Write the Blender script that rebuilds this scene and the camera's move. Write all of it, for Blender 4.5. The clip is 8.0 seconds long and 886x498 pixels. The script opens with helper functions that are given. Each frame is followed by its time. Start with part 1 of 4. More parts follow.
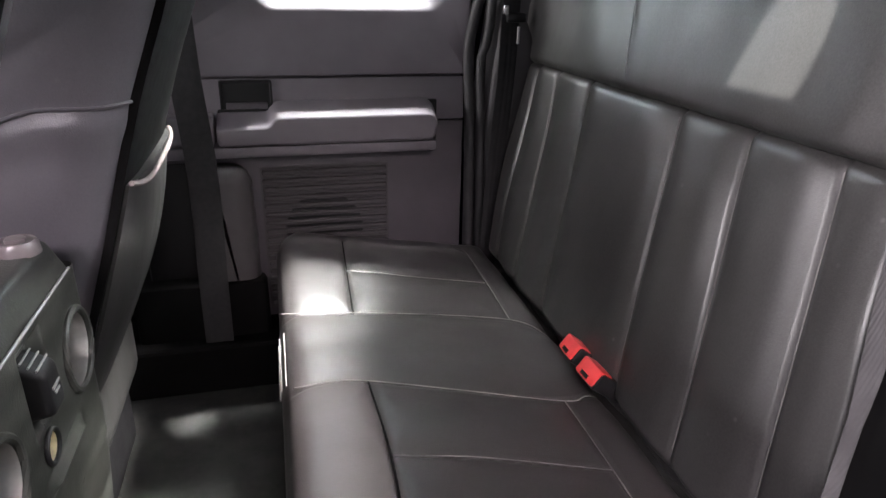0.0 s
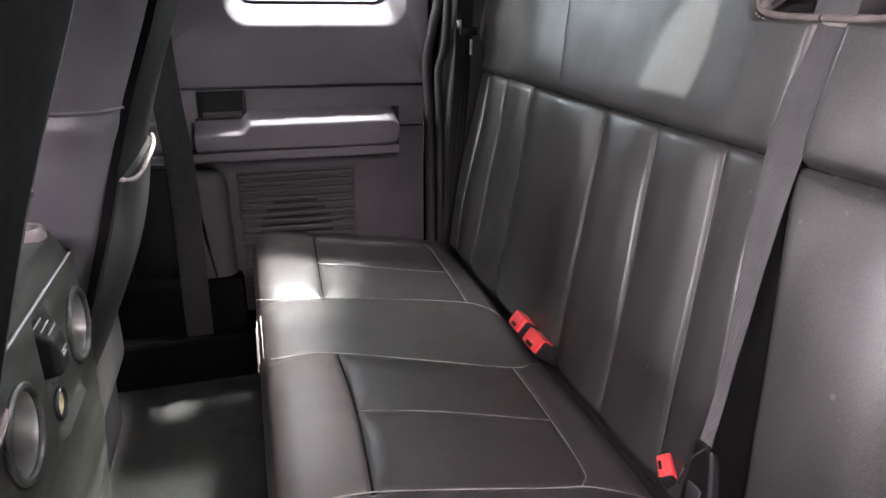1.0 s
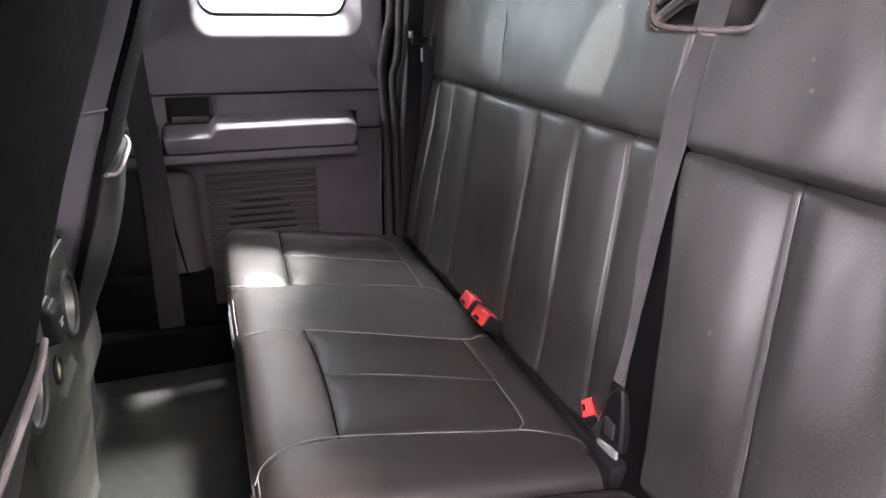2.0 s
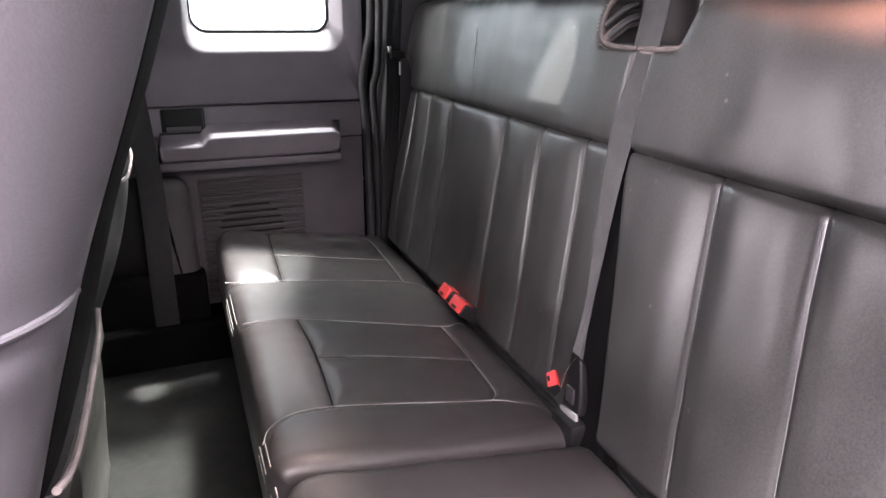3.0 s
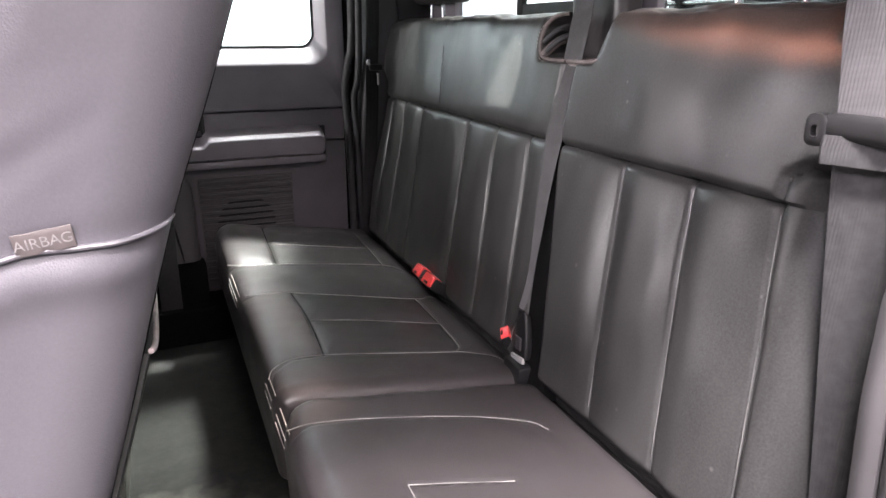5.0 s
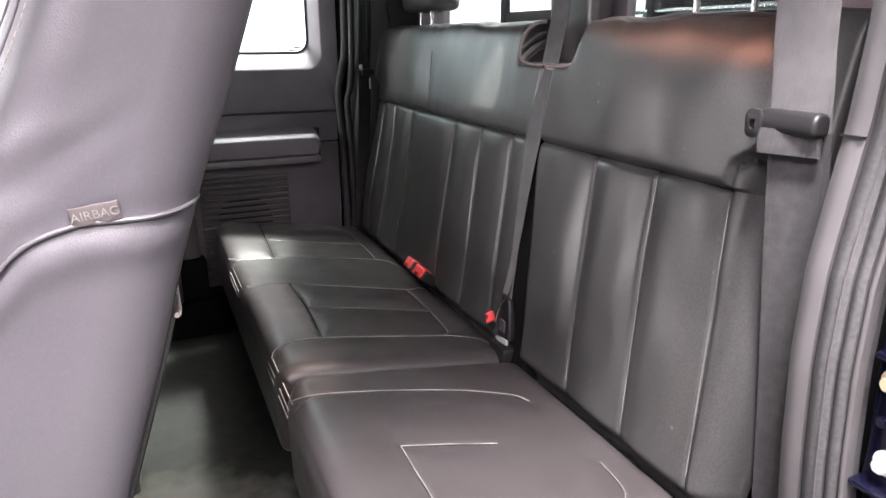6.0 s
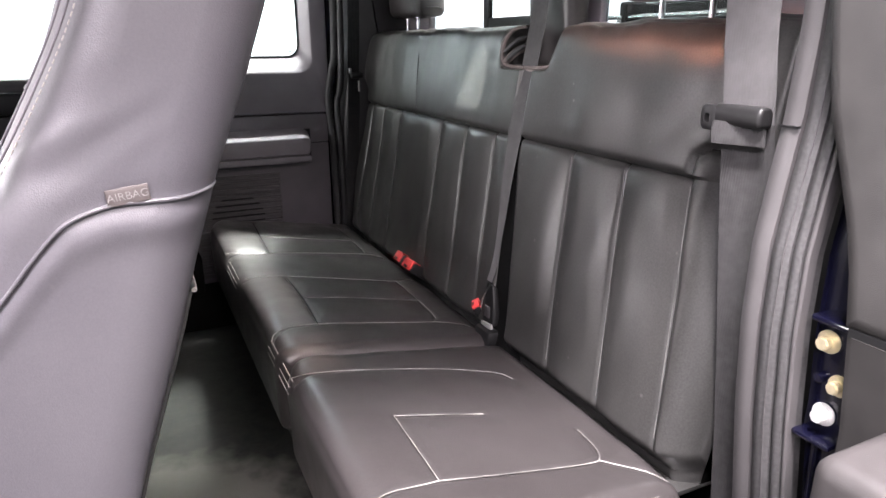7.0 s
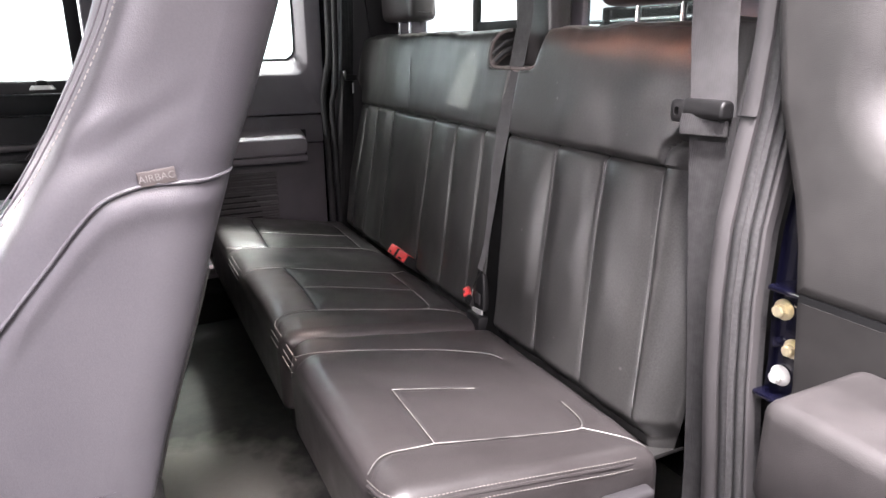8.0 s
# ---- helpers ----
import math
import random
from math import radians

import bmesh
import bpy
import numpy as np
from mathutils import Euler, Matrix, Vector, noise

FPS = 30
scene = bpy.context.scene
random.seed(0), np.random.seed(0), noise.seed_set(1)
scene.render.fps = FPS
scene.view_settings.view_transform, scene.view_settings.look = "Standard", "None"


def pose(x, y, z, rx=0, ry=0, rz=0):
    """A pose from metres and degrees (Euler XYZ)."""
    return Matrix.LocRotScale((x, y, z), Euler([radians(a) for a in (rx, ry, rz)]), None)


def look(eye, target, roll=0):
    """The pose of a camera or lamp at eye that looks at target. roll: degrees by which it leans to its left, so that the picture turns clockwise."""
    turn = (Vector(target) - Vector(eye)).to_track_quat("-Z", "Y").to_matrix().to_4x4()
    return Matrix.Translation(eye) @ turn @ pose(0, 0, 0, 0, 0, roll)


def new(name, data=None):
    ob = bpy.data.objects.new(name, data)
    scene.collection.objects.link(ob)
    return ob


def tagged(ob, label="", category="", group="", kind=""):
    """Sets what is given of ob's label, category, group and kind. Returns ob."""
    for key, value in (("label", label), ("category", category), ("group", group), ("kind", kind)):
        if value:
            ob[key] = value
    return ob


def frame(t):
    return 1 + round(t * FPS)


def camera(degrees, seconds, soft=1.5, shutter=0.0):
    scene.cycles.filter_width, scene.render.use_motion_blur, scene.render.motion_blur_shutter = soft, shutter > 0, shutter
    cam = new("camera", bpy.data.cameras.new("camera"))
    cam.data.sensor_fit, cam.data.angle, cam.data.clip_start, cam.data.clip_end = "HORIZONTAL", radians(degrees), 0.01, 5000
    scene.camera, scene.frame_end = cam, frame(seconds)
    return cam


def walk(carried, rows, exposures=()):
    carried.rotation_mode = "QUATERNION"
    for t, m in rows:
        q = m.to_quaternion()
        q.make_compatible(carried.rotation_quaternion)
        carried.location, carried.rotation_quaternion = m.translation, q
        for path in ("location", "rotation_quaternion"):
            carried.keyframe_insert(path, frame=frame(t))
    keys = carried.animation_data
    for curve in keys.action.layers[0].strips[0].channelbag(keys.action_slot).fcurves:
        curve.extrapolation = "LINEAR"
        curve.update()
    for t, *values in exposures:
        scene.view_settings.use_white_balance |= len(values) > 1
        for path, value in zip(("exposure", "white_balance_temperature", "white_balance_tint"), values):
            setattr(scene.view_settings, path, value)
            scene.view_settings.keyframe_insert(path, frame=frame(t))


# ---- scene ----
cam = camera(68.3, 8.0, soft=1.5)
PATH = [
    (0, (-0.025, 0.007, 0.902), (0.439, 1.801, 0.15), 1.1),
    (0.5, (-0.024, -0.059, 0.904), (0.472, 1.735, 0.172), 0.8),
    (1, (-0.029, -0.133, 0.908), (0.507, 1.656, 0.193), 0.6),
    (1.5, (-0.037, -0.205, 0.908), (0.557, 1.571, 0.206), 0.6),
    (3, (-0.102, -0.397, 0.933), (0.608, 1.351, 0.269), 0.4),
    (3.5, (-0.12, -0.452, 0.931), (0.603, 1.295, 0.278), 0.3),
    (4, (-0.135, -0.515, 0.945), (0.589, 1.232, 0.296), 0.1),
    (4.5, (-0.149, -0.579, 0.949), (0.587, 1.166, 0.305), 0.1),
    (5.8, (-0.199, -0.712, 0.949), (0.586, 1.02, 0.327), 0.0),
    (6, (-0.206, -0.733, 0.95), (0.579, 0.999, 0.331), 0.0),
    (6.5, (-0.233, -0.774, 0.95), (0.571, 0.952, 0.338), -0.0),
    (7, (-0.249, -0.819, 0.948), (0.575, 0.899, 0.343), -0.1),
    (7.5, (-0.272, -0.862, 0.946), (0.568, 0.851, 0.346), -0.1),
    (8, (-0.295, -0.9, 0.94), (0.559, 0.81, 0.35), -0.1),
]
walk(cam, [(t, look(eye, target, roll)) for t, eye, target, roll in PATH],
     [(0, 0.15, 6500, 17), (1.5, 0.31, 6500, 18), (3, 0.31, 6500, 18), (4, 0.0, 6500, 17), (4.5, -0.1, 6500, 15), (6, -0.12, 6500, 12), (8, -0.24, 6500, 12)])

# ---- light of the workshop in which the truck stands ----
world = bpy.data.worlds.new("world")
scene.world = world
world.use_nodes = True
world.node_tree.nodes["Background"].inputs[0].default_value = (0.9, 0.95, 1.0, 1)
world.node_tree.nodes["Background"].inputs[1].default_value = 0.02


def lamp(name, place, target, sx, sy, power, colour=(1, 1, 1)):
    d = bpy.data.lights.new(name, "AREA")
    d.shape, d.size, d.size_y, d.energy, d.color = "RECTANGLE", sx, sy, power, colour
    ob = new(name, d)
    ob.matrix_world = look(place, target)
    return ob


def spot(name, place, target, degrees, power, colour=(1, 1, 1), blend=0.5, size=0.05, narrow=1.0, roll=0):
    d = bpy.data.lights.new(name, "SPOT")
    d.energy, d.color, d.spot_size, d.spot_blend, d.shadow_soft_size = power, colour, radians(degrees), blend, size
    ob = new(name, d)
    ob.matrix_world = look(place, target, roll) @ Matrix.Diagonal((narrow, 1, 1, 1))
    return ob


lamp("lamp_door_high", (-1.7, -1.9, 2.4), (0.3, 0.0, 0.6), 0.7, 0.4, 135, (1.0, 0.92, 1.0))
lamp("lamp_door_low", (-0.75, -3.3, 1.75), (0.0, 0.0, 0.8), 1.3, 1.2, 9, (0.97, 0.92, 1.0))
lamp("lamp_door_middle", (0.2, -2.2, 2.35), (0.1, 0.6, 0.4), 1.0, 0.4, 85, (1.0, 0.88, 0.88))
lamp("lamp_door_side", (-0.85, -2.0, 2.35), (0.2, 0.5, 0.4), 0.5, 0.3, 70, (1.0, 0.90, 0.93))
lamp("lamp_over_door", (-0.1, -1.08, 3.2), (0.25, -0.4, 0.3), 1.0, 0.3, 900, (1.0, 0.94, 0.97))
# Unseen lamp, added only to brighten the top of the far armrest.
lamp("fill_far_armrest", (0.26, 2.04, 3.25), (0.2, 1.5, 0.65), 0.25, 0.2, 380, (0.97, 1.0, 0.98))
spot("spot_far_side", (0.98, 2.98, 3.25), (0.0, 1.05, 0.36), 24, 3000, (0.95, 1.0, 0.93), 0.3, 0.2)
spot("spot_far_ahead", (-1.9, 3.5, 2.9), (0.57, 1.33, 0.90), 6.5, 380, (0.95, 1.0, 0.96), 0.3, 0.12)
spot("spot_far_front", (-1.0, 2.22, 3.25), (-0.255, 1.29, 0.0), 1.3, 3600, (0.98, 1.0, 0.95), 0.2, 0.03)
lamp("lamp_far_roof", (-0.35, 2.95, 3.2), (0.2, 1.2, 0.4), 0.6, 0.4, 95, (0.95, 1.0, 0.95))
lamp("lamp_far_wall", (0.3, 4.4, 3.0), (0.3, 5.9, 2.2), 5.0, 0.6, 800, (0.90, 0.97, 1.0))
# Added area lamp in the opening: stands in for the bright wall, gives cushion sheen.
lamp("fill_far_window", (0.15, 1.603, 1.118), (0.15, 0.0, 1.118), 0.37, 0.43, 0.9, (0.97, 1.0, 1.0))
lamp("lamp_ahead", (-4.5, 1.05, 1.36), (0.4, 0.8, 0.75), 1.8, 0.35, 230, (1.0, 0.98, 0.98))
lamp("lamp_ahead_side", (-4.5, 3.2, 1.5), (0.4, 0.3, 0.85), 2.4, 0.5, 200, (1.0, 0.93, 0.95))
lamp("lamp_behind", (3.4, 0.8, 3.2), (2.6, 0.8, 0), 0.8, 3.0, 560, (0.94, 0.98, 1.0))
spot("spot_behind_red", (2.35, 0.22, 3.0), (0.3, 0.22, 0.72), 9, 2600, (1.0, 0.80, 0.72), 1.0, 0.15)
spot("spot_ahead", (-4.0, 0.66, 0.984), (0.575, 0.690, 0.810), 3.6, 4600, (0.97, 1.0, 0.92), 0.25, 0.006, 0.42, -18)
spot("spot_ahead_red", (-4.0, 3.15, 2.05), (0.60, 0.11, 0.976), 1.1, 2300, (1.0, 0.40, 0.24), 0.6, 0.03, 4.6)
spot("spot_behind", (2.35, 0.95, 3.0), (0.64, 0.95, 0.98), 20, 3600, (1.0, 0.97, 0.93), 1.0, 0.15)

# ---- materials ----


def mat(name, base, rough=0.5, metal=0.0, grain=0.0, scale=300.0, vary=0.25, vscale=6.0, spec=0.5, tint=None, kind="noise", coat=0.0, stretch=None):
    m = bpy.data.materials.new(name)
    m.use_nodes = True
    nt = m.node_tree
    b = nt.nodes["Principled BSDF"]
    b.inputs["Base Color"].default_value = (*base, 1)
    b.inputs["Roughness"].default_value = rough
    b.inputs["Metallic"].default_value = metal
    b.inputs["Specular IOR Level"].default_value = spec
    b.inputs["Coat Weight"].default_value = coat
    co = nt.nodes.new("ShaderNodeTexCoord")
    if vary > 0:
        n = nt.nodes.new("ShaderNodeTexNoise")
        n.inputs["Scale"].default_value, n.inputs["Detail"].default_value = vscale, 6
        nt.links.new(co.outputs["Object"], n.inputs["Vector"])
        if stretch:
            mp = nt.nodes.new("ShaderNodeMapping")
            mp.inputs["Scale"].default_value = stretch
            nt.links.new(co.outputs["Object"], mp.inputs["Vector"])
            nt.links.new(mp.outputs["Vector"], n.inputs["Vector"])
        r = nt.nodes.new("ShaderNodeValToRGB")
        other = tint or tuple(min(1, c * (1 + vary)) for c in base)
        r.color_ramp.elements[0].position, r.color_ramp.elements[1].position = 0.35, 0.68
        r.color_ramp.elements[0].color = (*[c * (1 - vary * 0.6) for c in base], 1)
        r.color_ramp.elements[1].color = (*other, 1)
        nt.links.new(n.outputs["Fac"], r.inputs["Fac"])
        nt.links.new(r.outputs["Color"], b.inputs["Base Color"])
        n2 = nt.nodes.new("ShaderNodeTexNoise")
        n2.inputs["Scale"].default_value, n2.inputs["Detail"].default_value = vscale * 3.1, 5
        nt.links.new(co.outputs["Object"], n2.inputs["Vector"])
        mr = nt.nodes.new("ShaderNodeMapRange")
        mr.inputs["From Min"].default_value, mr.inputs["From Max"].default_value = 0.1, 0.9
        mr.inputs["To Min"].default_value, mr.inputs["To Max"].default_value = rough * 0.85, min(1, rough * 1.18)
        nt.links.new(n2.outputs["Fac"], mr.inputs["Value"])
        nt.links.new(mr.outputs["Result"], b.inputs["Roughness"])
    if grain > 0:
        if kind == "voronoi":
            g = nt.nodes.new("ShaderNodeTexVoronoi")
            out = g.outputs["Distance"]
        else:
            g = nt.nodes.new("ShaderNodeTexNoise")
            g.inputs["Detail"].default_value = 4
            out = g.outputs["Fac"]
        g.inputs["Scale"].default_value = scale
        nt.links.new(co.outputs["Object"], g.inputs["Vector"])
        bp = nt.nodes.new("ShaderNodeBump")
        bp.inputs["Strength"].default_value, bp.inputs["Distance"].default_value = grain, 0.001
        nt.links.new(out, bp.inputs["Height"])
        nt.links.new(bp.outputs["Normal"], b.inputs["Normal"])
    return m

def leather(name, base, dust, rough, specks=0.5, stretch=(1, 1, 1), mottle=4.0, grain=0.22, fine_share=0.4, uneven=0.28):
    """Worn leather: cloudy wear, fine dusty grain, scattered pale scuffs, pebbled and faintly creased relief."""
    m = bpy.data.materials.new(name)
    m.use_nodes = True
    nt = m.node_tree
    b = nt.nodes["Principled BSDF"]
    co = nt.nodes.new("ShaderNodeTexCoord")
    mp = nt.nodes.new("ShaderNodeMapping")
    mp.inputs["Scale"].default_value = stretch
    nt.links.new(co.outputs["Object"], mp.inputs["Vector"])

    def noise_tex(scale, detail, vector):
        n = nt.nodes.new("ShaderNodeTexNoise")
        n.inputs["Scale"].default_value, n.inputs["Detail"].default_value = scale, detail
        nt.links.new(vector, n.inputs["Vector"])
        return n.outputs["Fac"]

    def span(value, a, b2, c, d):
        r = nt.nodes.new("ShaderNodeMapRange")
        for k, v in zip(("From Min", "From Max", "To Min", "To Max"), (a, b2, c, d)):
            r.inputs[k].default_value = v
        nt.links.new(value, r.inputs["Value"])
        return r.outputs["Result"]

    def mix(kind, fac, a, b2):
        x = nt.nodes.new("ShaderNodeMix")
        x.data_type, x.blend_type = "RGBA", kind
        for socket, value in ((x.inputs["Factor"], fac), (x.inputs["A"], a), (x.inputs["B"], b2)):
            if isinstance(value, (tuple, float)):
                socket.default_value = (*value, 1) if isinstance(value, tuple) else value
            else:
                nt.links.new(value, socket)
        return x.outputs["Result"]

    cloud = span(noise_tex(mottle, 7, mp.outputs["Vector"]), 0.36, 0.70, 0.0, 1.0)
    colour = mix("MIX", cloud, base, dust)
    fine = span(noise_tex(330, 3, co.outputs["Object"]), 0.3, 0.7, 0.0, fine_share)
    colour = mix("MIX", fine, colour, tuple(c * 1.9 for c in dust))
    v = nt.nodes.new("ShaderNodeTexVoronoi")
    v.inputs["Scale"].default_value = 30
    nt.links.new(co.outputs["Object"], v.inputs["Vector"])
    dot = nt.nodes.new("ShaderNodeMath")
    dot.operation = "MULTIPLY"
    nt.links.new(span(v.outputs["Distance"], 0.05, 0.13, specks, 0.0), dot.inputs[0])
    nt.links.new(span(noise_tex(9, 2, co.outputs["Object"]), 0.56, 0.66, 0.0, 1.0), dot.inputs[1])
    colour = mix("MIX", dot.outputs["Value"], colour, (0.13, 0.125, 0.12))
    nt.links.new(colour, b.inputs["Base Color"])
    nt.links.new(span(noise_tex(11, 6, mp.outputs["Vector"]), 0.2, 0.8, rough * (1 - uneven), rough * (1 + uneven)), b.inputs["Roughness"])
    g = nt.nodes.new("ShaderNodeTexVoronoi")
    g.inputs["Scale"].default_value = 560
    nt.links.new(co.outputs["Object"], g.inputs["Vector"])
    h = nt.nodes.new("ShaderNodeMath")
    h.operation = "MULTIPLY_ADD"
    h.inputs[1].default_value = 1.6
    nt.links.new(noise_tex(70, 5, mp.outputs["Vector"]), h.inputs[0])
    nt.links.new(g.outputs["Distance"], h.inputs[2])
    bp = nt.nodes.new("ShaderNodeBump")
    bp.inputs["Strength"].default_value, bp.inputs["Distance"].default_value = grain, 0.001
    nt.links.new(h.outputs["Value"], bp.inputs["Height"])
    nt.links.new(bp.outputs["Normal"], b.inputs["Normal"])
    return m


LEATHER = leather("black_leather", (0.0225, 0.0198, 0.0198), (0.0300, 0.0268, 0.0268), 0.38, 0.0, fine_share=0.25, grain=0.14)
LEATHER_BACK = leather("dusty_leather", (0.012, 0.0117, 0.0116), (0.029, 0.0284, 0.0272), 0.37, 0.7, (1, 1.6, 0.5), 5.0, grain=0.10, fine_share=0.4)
# The bench's leather again, with strong door light put into a paler base.
LEATHER_FRONT = leather("lit_grey_leather", (0.070, 0.0655, 0.074), (0.083, 0.078, 0.086), 0.40, 0.25, (1, 1, 1), 6.0, 0.17, 0.10, 0.12)
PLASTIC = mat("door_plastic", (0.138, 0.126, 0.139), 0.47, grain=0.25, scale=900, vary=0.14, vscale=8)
# Door plastic again with a darker base, for lower trim and pull lever.
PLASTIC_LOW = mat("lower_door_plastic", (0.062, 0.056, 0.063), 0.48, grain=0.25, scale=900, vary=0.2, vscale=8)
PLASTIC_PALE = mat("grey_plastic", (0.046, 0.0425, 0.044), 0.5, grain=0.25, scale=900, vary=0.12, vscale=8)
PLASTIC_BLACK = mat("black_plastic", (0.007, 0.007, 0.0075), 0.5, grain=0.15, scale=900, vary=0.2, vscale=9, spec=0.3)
CONSOLE = mat("worn_console_plastic", (0.024, 0.025, 0.022), 0.30, grain=0.4, scale=420, vary=0.35, vscale=14, tint=(0.060, 0.062, 0.054), stretch=(1, 0.5, 2.5))
# Near-black; on sill, bin base, seat gap and seat backs it carries shade as colour.
VOID = mat("near_black_and_shade", (0.004, 0.004, 0.004), 0.95, vary=0.2, vscale=20, spec=0.05)
CARPET = mat("carpet", (0.010, 0.0102, 0.009), 0.95, grain=1.0, scale=500, vary=0.5, vscale=22)


def ragged_pale_patch(m, centre, reach, colour):
    """A pale patch with a ragged edge, blended into a carpet's base colour."""
    nt = m.node_tree
    b = nt.nodes["Principled BSDF"]
    co = nt.nodes.new("ShaderNodeTexCoord")
    ragged = nt.nodes.new("ShaderNodeTexNoise")
    ragged.inputs["Scale"].default_value, ragged.inputs["Detail"].default_value = 16, 6
    nt.links.new(co.outputs["Object"], ragged.inputs["Vector"])
    away = nt.nodes.new("ShaderNodeVectorMath")
    away.operation = "DISTANCE"
    away.inputs[1].default_value = centre
    nt.links.new(co.outputs["Object"], away.inputs[0])
    edge = nt.nodes.new("ShaderNodeMath")
    edge.operation = "MULTIPLY_ADD"
    edge.inputs[1].default_value = 0.22
    nt.links.new(ragged.outputs["Fac"], edge.inputs[0])
    nt.links.new(away.outputs["Value"], edge.inputs[2])
    share = nt.nodes.new("ShaderNodeMapRange")
    share.inputs["From Min"].default_value, share.inputs["From Max"].default_value = reach, reach + 0.10
    share.inputs["To Min"].default_value, share.inputs["To Max"].default_value = 0.9, 0.0
    nt.links.new(edge.outputs["Value"], share.inputs["Value"])
    blend = nt.nodes.new("ShaderNodeMix")
    blend.data_type = "RGBA"
    nt.links.new(share.outputs["Result"], blend.inputs["Factor"])
    nt.links.new(b.inputs["Base Color"].links[0].from_socket, blend.inputs["A"])
    blend.inputs["B"].default_value = (*colour, 1)
    nt.links.new(blend.outputs["Result"], b.inputs["Base Color"])


ragged_pale_patch(CARPET, (-0.25, 0.40, 0.0), 0.30, (0.11, 0.106, 0.094))
RUBBER = mat("weatherstrip_rubber", (0.02, 0.02, 0.021), 0.6, grain=0.3, scale=700, vary=0.3, vscale=20)
RUBBER_GREY = mat("worn_weatherstrip", (0.040, 0.039, 0.0395), 0.62, grain=0.35, scale=1500, vary=0.35, vscale=190)
TRIM_CLOTH = mat("pillar_trim_plastic", (0.056, 0.0525, 0.0535), 0.55, grain=0.3, scale=800, vary=0.14, vscale=10)
HEADLINER = mat("headliner_cloth", (0.12, 0.115, 0.115), 0.9, grain=0.4, scale=600, vary=0.08, vscale=12)
THREAD = mat("pale_thread", (0.22, 0.205, 0.19), 0.7, vary=0.2, vscale=50)
# Seam colours with the highlight on the sewn edges painted in.
PIPING = mat("seam_highlight", (0.05, 0.048, 0.047), 0.4, vary=0.7, vscale=14, tint=(0.26, 0.25, 0.235))
CHANNEL = mat("channel_highlight", (0.05, 0.05, 0.048), 0.45, vary=0.6, vscale=12, tint=(0.115, 0.112, 0.107))
RED = mat("red_button", (0.62, 0.05, 0.05), 0.4, vary=0.08, vscale=60)
CHROME = mat("chrome", (0.55, 0.55, 0.545), 0.24, metal=1.0, vary=0.1, vscale=60)
ZINC = mat("zinc_plated_steel", (0.75, 0.66, 0.45), 0.35, metal=0.7, vary=0.15, vscale=90)
ZINC_WHITE = mat("bright_zinc_steel", (0.80, 0.79, 0.77), 0.35, metal=0.6, vary=0.15, vscale=90)
BLUE = mat("dark_blue_paint", (0.0026, 0.0026, 0.0095), 0.22, vary=0.1, vscale=12, coat=0.4)
WALL = mat("white_wall_paint", (0.8, 0.82, 0.83), 0.7, grain=0.1, scale=120, vary=0.05, vscale=2)
WALL_GREY = mat("blue_grey_wall_paint", (0.30, 0.335, 0.35), 0.7, grain=0.1, scale=120, vary=0.08, vscale=2)
CONCRETE = mat("concrete", (0.10, 0.098, 0.095), 0.7, grain=0.4, scale=60, vary=0.3, vscale=3)
WEAVE = mat("belt_webbing_dark", (0.011, 0.011, 0.012), 0.75, vary=0.2, vscale=30)
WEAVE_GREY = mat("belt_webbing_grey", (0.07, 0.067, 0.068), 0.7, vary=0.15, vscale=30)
PILLAR = mat("dark_pillar_plastic", (0.03, 0.028, 0.03), 0.5, grain=0.25, scale=900, vary=0.15, vscale=8)
DOOR_GREY = mat("near_door_plastic", (0.027, 0.0252, 0.0245), 0.50, grain=0.3, scale=900, vary=0.35, vscale=12)
ARM_GREY = mat("near_armrest_vinyl", (0.036, 0.0325, 0.0325), 0.48, grain=0.3, scale=900, vary=0.35, vscale=14)
WEAVE_MID = mat("belt_webbing_worn", (0.025, 0.0245, 0.025), 0.7, vary=0.25, vscale=30)
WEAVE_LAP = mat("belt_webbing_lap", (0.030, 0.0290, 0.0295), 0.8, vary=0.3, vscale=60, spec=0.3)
PLATE = mat("worn_black_plate", (0.011, 0.0107, 0.011), 0.44, vary=0.2, vscale=40)
LINING = mat("pinkish_lining", (0.095, 0.078, 0.074), 0.8, grain=0.5, scale=300, vary=0.4, vscale=40)
KNOB = mat("pink_grey_plastic", (0.11, 0.092, 0.092), 0.35, vary=0.15, vscale=60)
STEEL_PALE = mat("pale_label_steel", (0.34, 0.335, 0.33), 0.45, metal=0.3, vary=0.1, vscale=60)
CUP = mat("brushed_cup_metal", (0.4, 0.39, 0.375), 0.36, metal=1.0, vary=0.2, vscale=40)
LETTER = mat("faded_print", (0.14, 0.13, 0.128), 0.6, vary=0.4, vscale=200)
TAG = mat("printed_tag", (0.07, 0.058, 0.056), 0.6, vary=0.1, vscale=80)
FOAM = mat("torn_pale_lining", (0.19, 0.16, 0.155), 0.85, grain=0.6, scale=200, vary=0.35, vscale=30)

